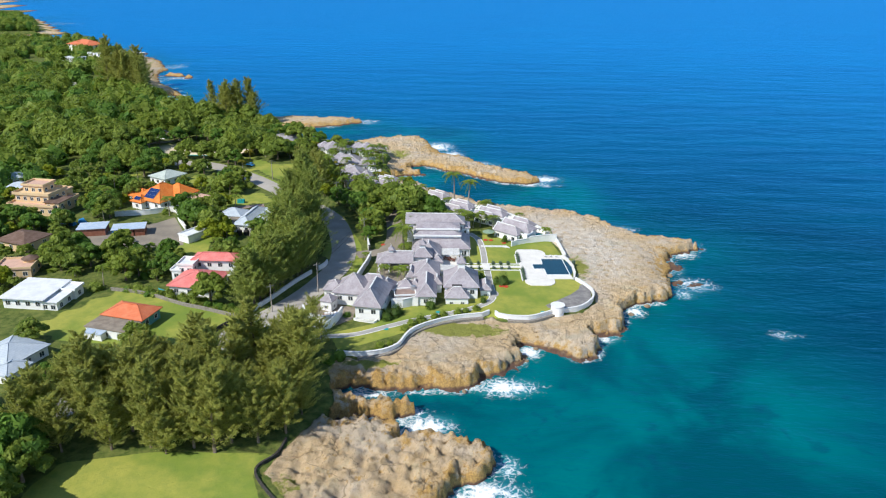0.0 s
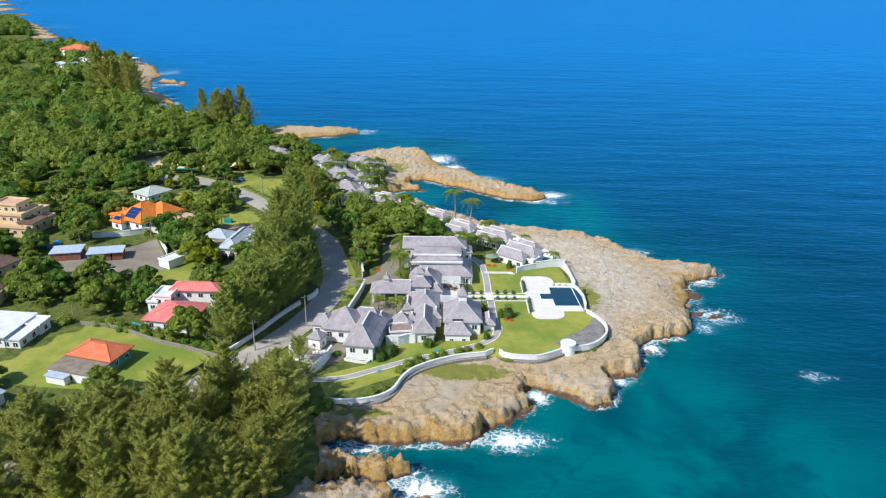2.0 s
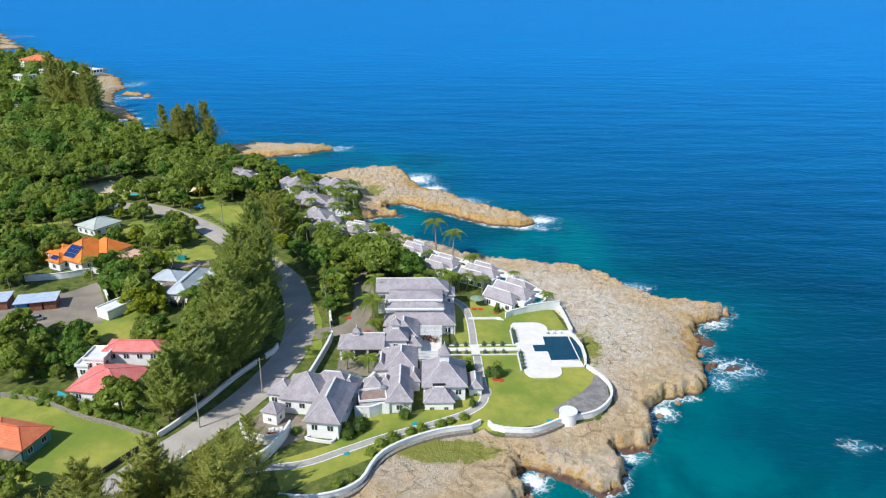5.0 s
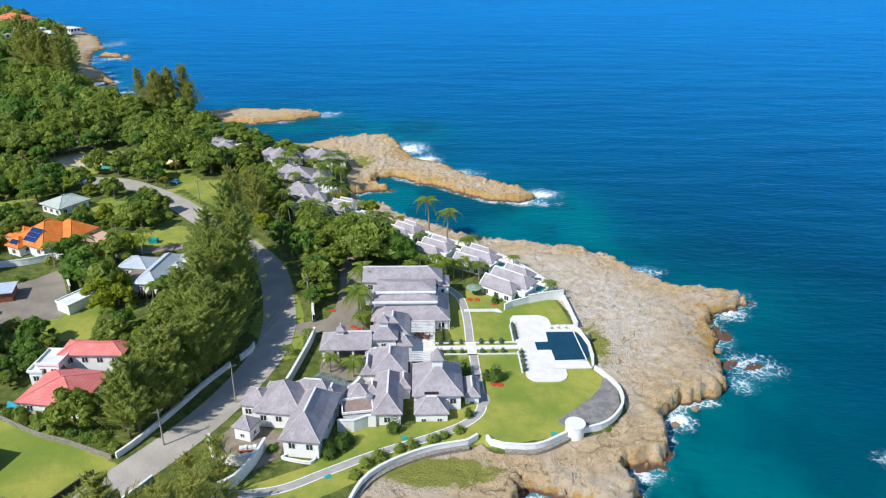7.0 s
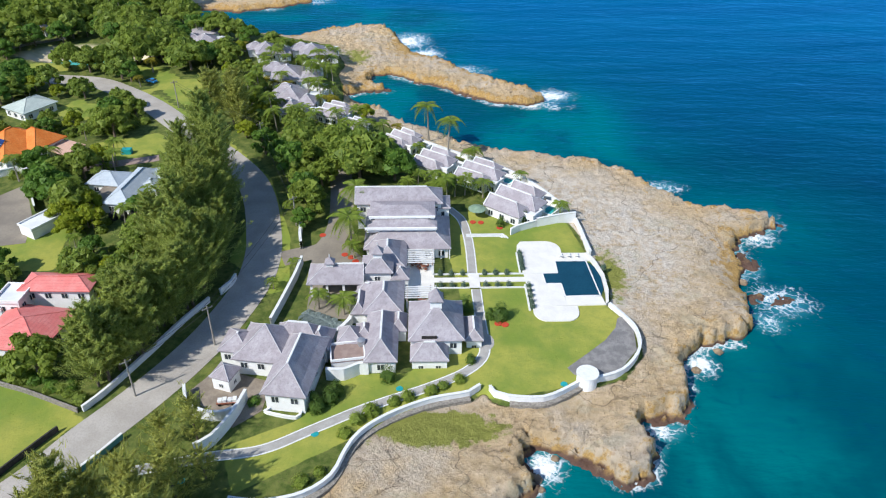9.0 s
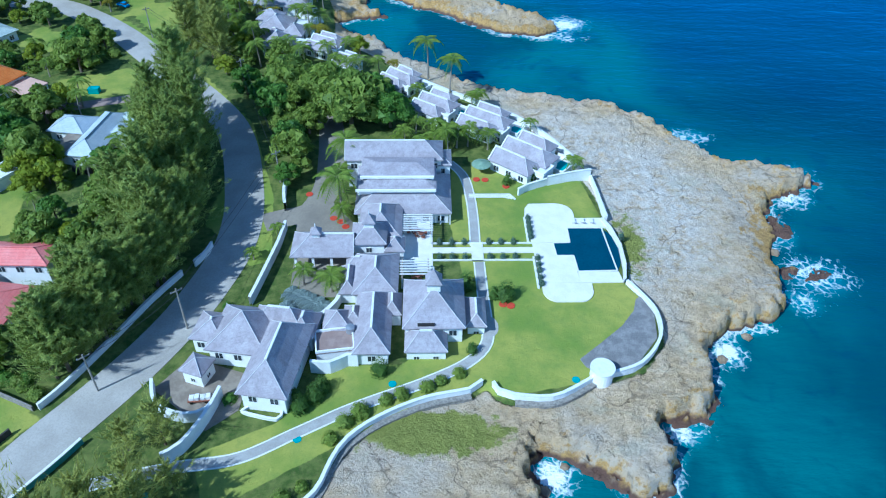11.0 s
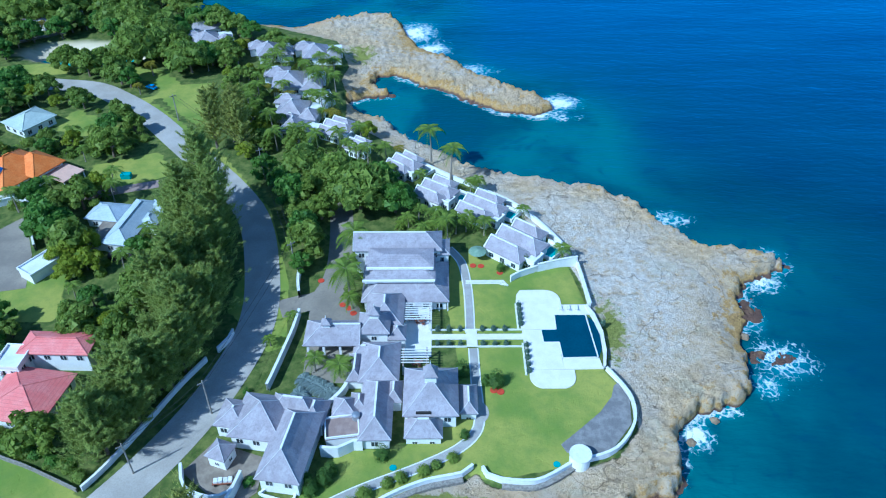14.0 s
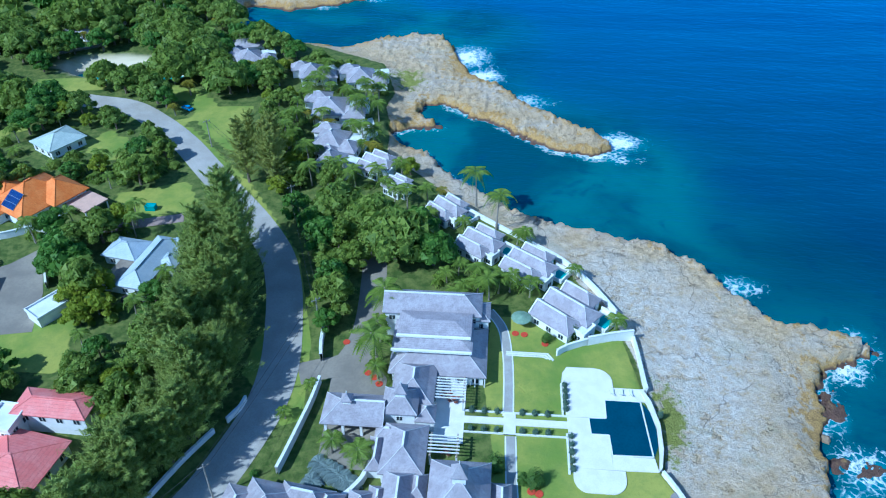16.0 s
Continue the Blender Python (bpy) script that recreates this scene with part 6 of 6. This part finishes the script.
# ---- poles and cables ----
POLES = [(-50.6, 216.8, 9), (-39.2, 231, 10), (-30.2, 251, 0), (-29.2, 277, 8.5), (-45, 320, 9.5), (-79.5, 354, 9.5)]
tops = []
for x, y, h in POLES:
    if not h:
        continue
    ob = thing("utility_pole", "grey wooden utility pole with crossarm", "pole", x, y, G0, 38, "roadside utility poles")
    part("pole", Solid().tube([(0, 0, -0.3), (0, 0, h)], (0.19, 0.13), 8), "pole", ob)
    part("crossarm", Solid().box(-1.1, -0.07, h - 0.7, 1.1, 0.07, h - 0.52), "pole", ob)
    for sx in (-0.95, 0, 0.95):
        part("insulator", Solid().tube([(sx, 0, h - 0.52), (sx, 0, h - 0.3)], (0.07, 0.05), 6), "steel", ob)
    tops.append((x, y, G0 + h - 0.3))
for a, b in zip(tops, tops[1:]):
    for off in (-0.7, 0.7):
        ln = [tuple(Vector(a).lerp(Vector(b), t) + Vector((off, 0, -4 * 0.9 * t * (1 - t)))) for t in np.linspace(0, 1, 9)]
        single("power_cable", Solid().tube(ln, [0.035] * 9, 5), "wire", "thin black sagging power cable", "cable", group="roadside cables")

# service yard clutter
tk = thing("flatbed_cart", "white and orange flatbed cart with crates", "cart", -33.2, 214.6, G0 + 0.1, 5)
part("bed", Solid().box(-1.8, -0.7, 0.35, 1.8, 0.7, 0.6), "rust", tk)
for k in range(4):
    part("crate", Solid().box(-1.6 + 0.9 * k, -0.5, 0.6, -0.85 + 0.9 * k, 0.5, 1.0 + 0.15 * (k % 2)), "trim", tk)
for sx in (-1.2, 1.2):
    for sy in (-0.7, 0.7):
        part("wheel", Solid().tube([(sx, sy - 0.1, 0.3), (sx, sy + 0.1, 0.3)], (0.3, 0.3), 10), "dark", tk)
tk = thing("water_tank", "grey steel water tank by the kiosk", "tank", -9.2, 227.2, G0 + 3.0)
part("tank_body", Solid().tube([(0, 0, 0), (0, 0, 1.2), (0, 0, 1.4)], (0.8, 0.8, 0.3), 14), "steel", tk)

# ---- far woods ----
spots = []
tries = 0
while len(spots) < 1900 and tries < 20000:
    tries += 1
    x, y = rng.uniform(-760, -95), rng.uniform(150, 1200)
    if x > -185 and y < 440 or x > -150 and y < 480:
        continue
    P = np.array([x]), np.array([y])
    if signed(*P, INLAND)[0] < 6 or np.hypot(ROADLINE[:, 0] - x, ROADLINE[:, 1] - y).min() < (4.5 if y > 400 else 7) or x < -240 - 0.42 * y or min(math.hypot(x - a, y - b) - r for a, b, r in HOUSES) < 3:
        continue
    if 690 < y < 850 and x > -400 and rng.uniform() < 0.65:
        continue
    spots.append((x, y))
for nm, mt, sel, lf in (("woods", "broad", 0, 1.15), ("woods", "dark_broad", 1, 1.15), ("palm_woods", "palm", 2, 1.5)):
    qs = []
    for x, y in spots[sel::3]:
        h, w = rng.uniform(6, 12), rng.uniform(4, 8)
        nl = 170
        dd = unit(nl)
        dd[:, 2] = np.abs(dd[:, 2])
        lump = 0.72 + 0.5 * value_noise(dd[:, 0] * 2.5 + x, dd[:, 1] * 2.5 + y, 3)[:, None]
        p = np.array([x, y, G0 + h * 0.3]) + dd * np.array([w, w, h * 0.7]) * lump
        qs.append(cards(p, dd + unit(nl) * 0.5, lf * rng.uniform(0.7, 1.4, nl), 0.8))
        qs.append(filling(np.array([x, y, G0 + h * 0.3]), np.array([w, w, h * 0.7]), 40))
    tagged(new(nm, tris_mesh(nm, np.concatenate(qs), mt)), "dense green tropical woods behind the coast", "woods", kind="stuff")

# the template plants go once their copies stand
for src in CASU + CASU_ROAD + CASU_TALL + CASU_THIN + BROAD + BIG + YELL + PALM + GOLD + LOWP + SILV + BUSH + CLIP + ROW:
    for o in (*src.children_recursive, src):
        bpy.data.objects.remove(o)


# ---- small things ----
def chair(x, y, rot):
    ob = thing("garden_chair", "brown wooden garden chair on the terrace", "chair", x, y, G0 + 0.12, rot, "terrace chairs")
    part("seat", Solid().box(-0.3, -0.3, 0.4, 0.3, 0.3, 0.5), "rust", ob)
    part("backrest", Solid().box(-0.3, 0.24, 0.5, 0.3, 0.3, 1.0), "rust", ob)
    for sx in (-0.26, 0.26):
        for sy in (-0.26, 0.26):
            part("leg", Solid().box(sx - 0.03, sy - 0.03, 0, sx + 0.03, sy + 0.03, 0.4), "timber", ob)


for tx, ty in ((1.2, 258.4), (3.0, 257.2), (2.4, 244.2)):
    tb = thing("garden_table", "round brown garden table on the terrace", "table", tx, ty, G0 + 0.12, 0, "terrace tables")
    part("tabletop", Solid().prism(arc(0, 0, 0.6, 0, 330, 12), 0.7, 0.75), "rust", tb)
    part("table_leg", Solid().tube([(0, 0, 0), (0, 0, 0.7)], (0.12, 0.06), 8), "timber", tb)
    for k in range(4):
        chair(tx + 0.95 * math.cos(k * math.pi / 2 + 0.5), ty + 0.95 * math.sin(k * math.pi / 2 + 0.5), math.degrees(k * math.pi / 2 + 0.5) - 90)


def lounger(x, y, rot):
    ob = thing("sun_lounger", "white sun lounger on the pool terrace", "lounger", x, y, G0 + 0.23, rot, "pool loungers")
    part("mattress", Solid().box(-0.35, -0.95, 0.28, 0.35, 0.45, 0.38), "trim", ob)
    back = part("backrest", Solid().box(-0.35, 0, 0, 0.35, 0.7, 0.09), "trim", ob)
    back.matrix_basis = pose(0, 0.45, 0.3, 38)
    for sx in (-0.28, 0.28):
        for sy in (-0.85, 0.4):
            part("leg", Solid().box(sx - 0.03, sy - 0.03, 0, sx + 0.03, sy + 0.03, 0.28), "timber", ob)


for k in range(3):
    lounger(35.6 + 1.9 * k, 261.5, 180)

cw = wall_run("cottage_wall", [(24.6, 271.6), (26.6, 273.2), (31.5, 275.6)], 3, G0 + 1.8, 0.35, "white", "white garden wall in front of the cottages", "trim")
cw = wall_run("shore_wall", [(39, 286), (34, 295.5), (27.5, 304.5), (19, 311.5), (9, 319.5), (-1, 328)], 3, G0 + 1.1, 0.35, "white", "low white wall along the cottages' shore side", "trim")


def car(x, y, rot, paint, label):
    ob = thing("parked_car", label, "car", x, y, G0 + 0.06, rot)
    prof = [(-2.1, 0.35), (-2.1, 0.8), (-1.2, 0.95), (2.0, 0.95), (2.1, 0.75), (2.1, 0.35)]
    body = Solid()
    n = len(prof)
    body.add([(px, s * 0.85, pz) for s in (-1, 1) for px, pz in prof], [tuple(range(n)), tuple(range(2 * n - 1, n - 1, -1))] + [(i, (i + 1) % n, n + (i + 1) % n, n + i) for i in range(n)])
    part("body", body, paint, ob)
    cab = Solid().add([(-0.9, -0.78, 0.95), (1.7, -0.78, 0.95), (1.7, 0.78, 0.95), (-0.9, 0.78, 0.95), (-0.3, -0.62, 1.45), (1.2, -0.62, 1.45), (1.2, 0.62, 1.45), (-0.3, 0.62, 1.45)],
                      [(3, 2, 1, 0), (4, 5, 6, 7), (0, 1, 5, 4), (1, 2, 6, 5), (2, 3, 7, 6), (3, 0, 4, 7)])
    part("cabin_glass", cab, "glass", ob)
    part("roof_panel", Solid().box(-0.25, -0.6, 1.45, 1.15, 0.6, 1.5), paint, ob)
    for sx in (-1.3, 1.3):
        for sy in (-0.85, 0.7):
            part("wheel", Solid().tube([(sx, sy, 0.32), (sx, sy + 0.16, 0.32)], (0.32, 0.32), 12), "dark", ob)


car(-95.5, 377.5, -30, "bluebox", "small blue car parked by the road")
car(-114, 272, 20, "steel", "grey car parked in the dusty yard")
for x, y, r in ((-147.5, 291.5, 10), (-143.5, 290.5, -20), (-141, 293.5, 40)):
    tp = thing("tarpaulin_heap", "bright blue tarpaulin over stacked goods", "tarpaulin", x, y, G0, r, "blue tarpaulins")
    part("cover", Solid().add([(-1.4, -1, 0), (1.5, -1, 0), (1.4, 1.1, 0), (-1.3, 1, 0), (-0.9, -0.6, 1.3), (1.0, -0.7, 1.1), (0.8, 0.6, 1.5), (-0.8, 0.7, 1.2)], [(3, 2, 1, 0), (4, 5, 6, 7), (0, 1, 5, 4), (1, 2, 6, 5), (2, 3, 7, 6), (3, 0, 4, 7)]), "bluebox", tp)
# loose boulders along the shore
brng = random.Random(5)
for k in range(11):
    t = brng.random()
    i = int(t * (len(CAPE) - 1))
    (ax, ay), (bx, by) = CAPE[i], CAPE[i + 1]
    x, y = ax + (bx - ax) * brng.random() + brng.uniform(-1.5, 2.5), ay + (by - ay) * brng.random() + brng.uniform(-2.5, 1)
    r = brng.uniform(0.5, 1.3)
    s = Solid()
    ring = [[(r * math.sin(th) * math.cos(ph) * brng.uniform(0.75, 1.2), r * math.sin(th) * math.sin(ph) * brng.uniform(0.75, 1.2), r * 0.55 * math.cos(th)) for ph in np.linspace(0, 2 * math.pi, 7)[:-1]] for th in (0.5, 1.2, 1.9, 2.6)]
    s.add([p for q in ring for p in q], [(a * 6 + j, a * 6 + (j + 1) % 6, a * 6 + 6 + (j + 1) % 6, a * 6 + 6 + j) for a in range(3) for j in range(6)] + [tuple(range(6)), tuple(range(23, 17, -1))])
    single("boulder", s, "boulder", "brown limestone boulder in the surf", "boulder", pose(x, y, brng.uniform(-0.1, 0.5), 0, 0, brng.uniform(0, 360)), "shore boulders")
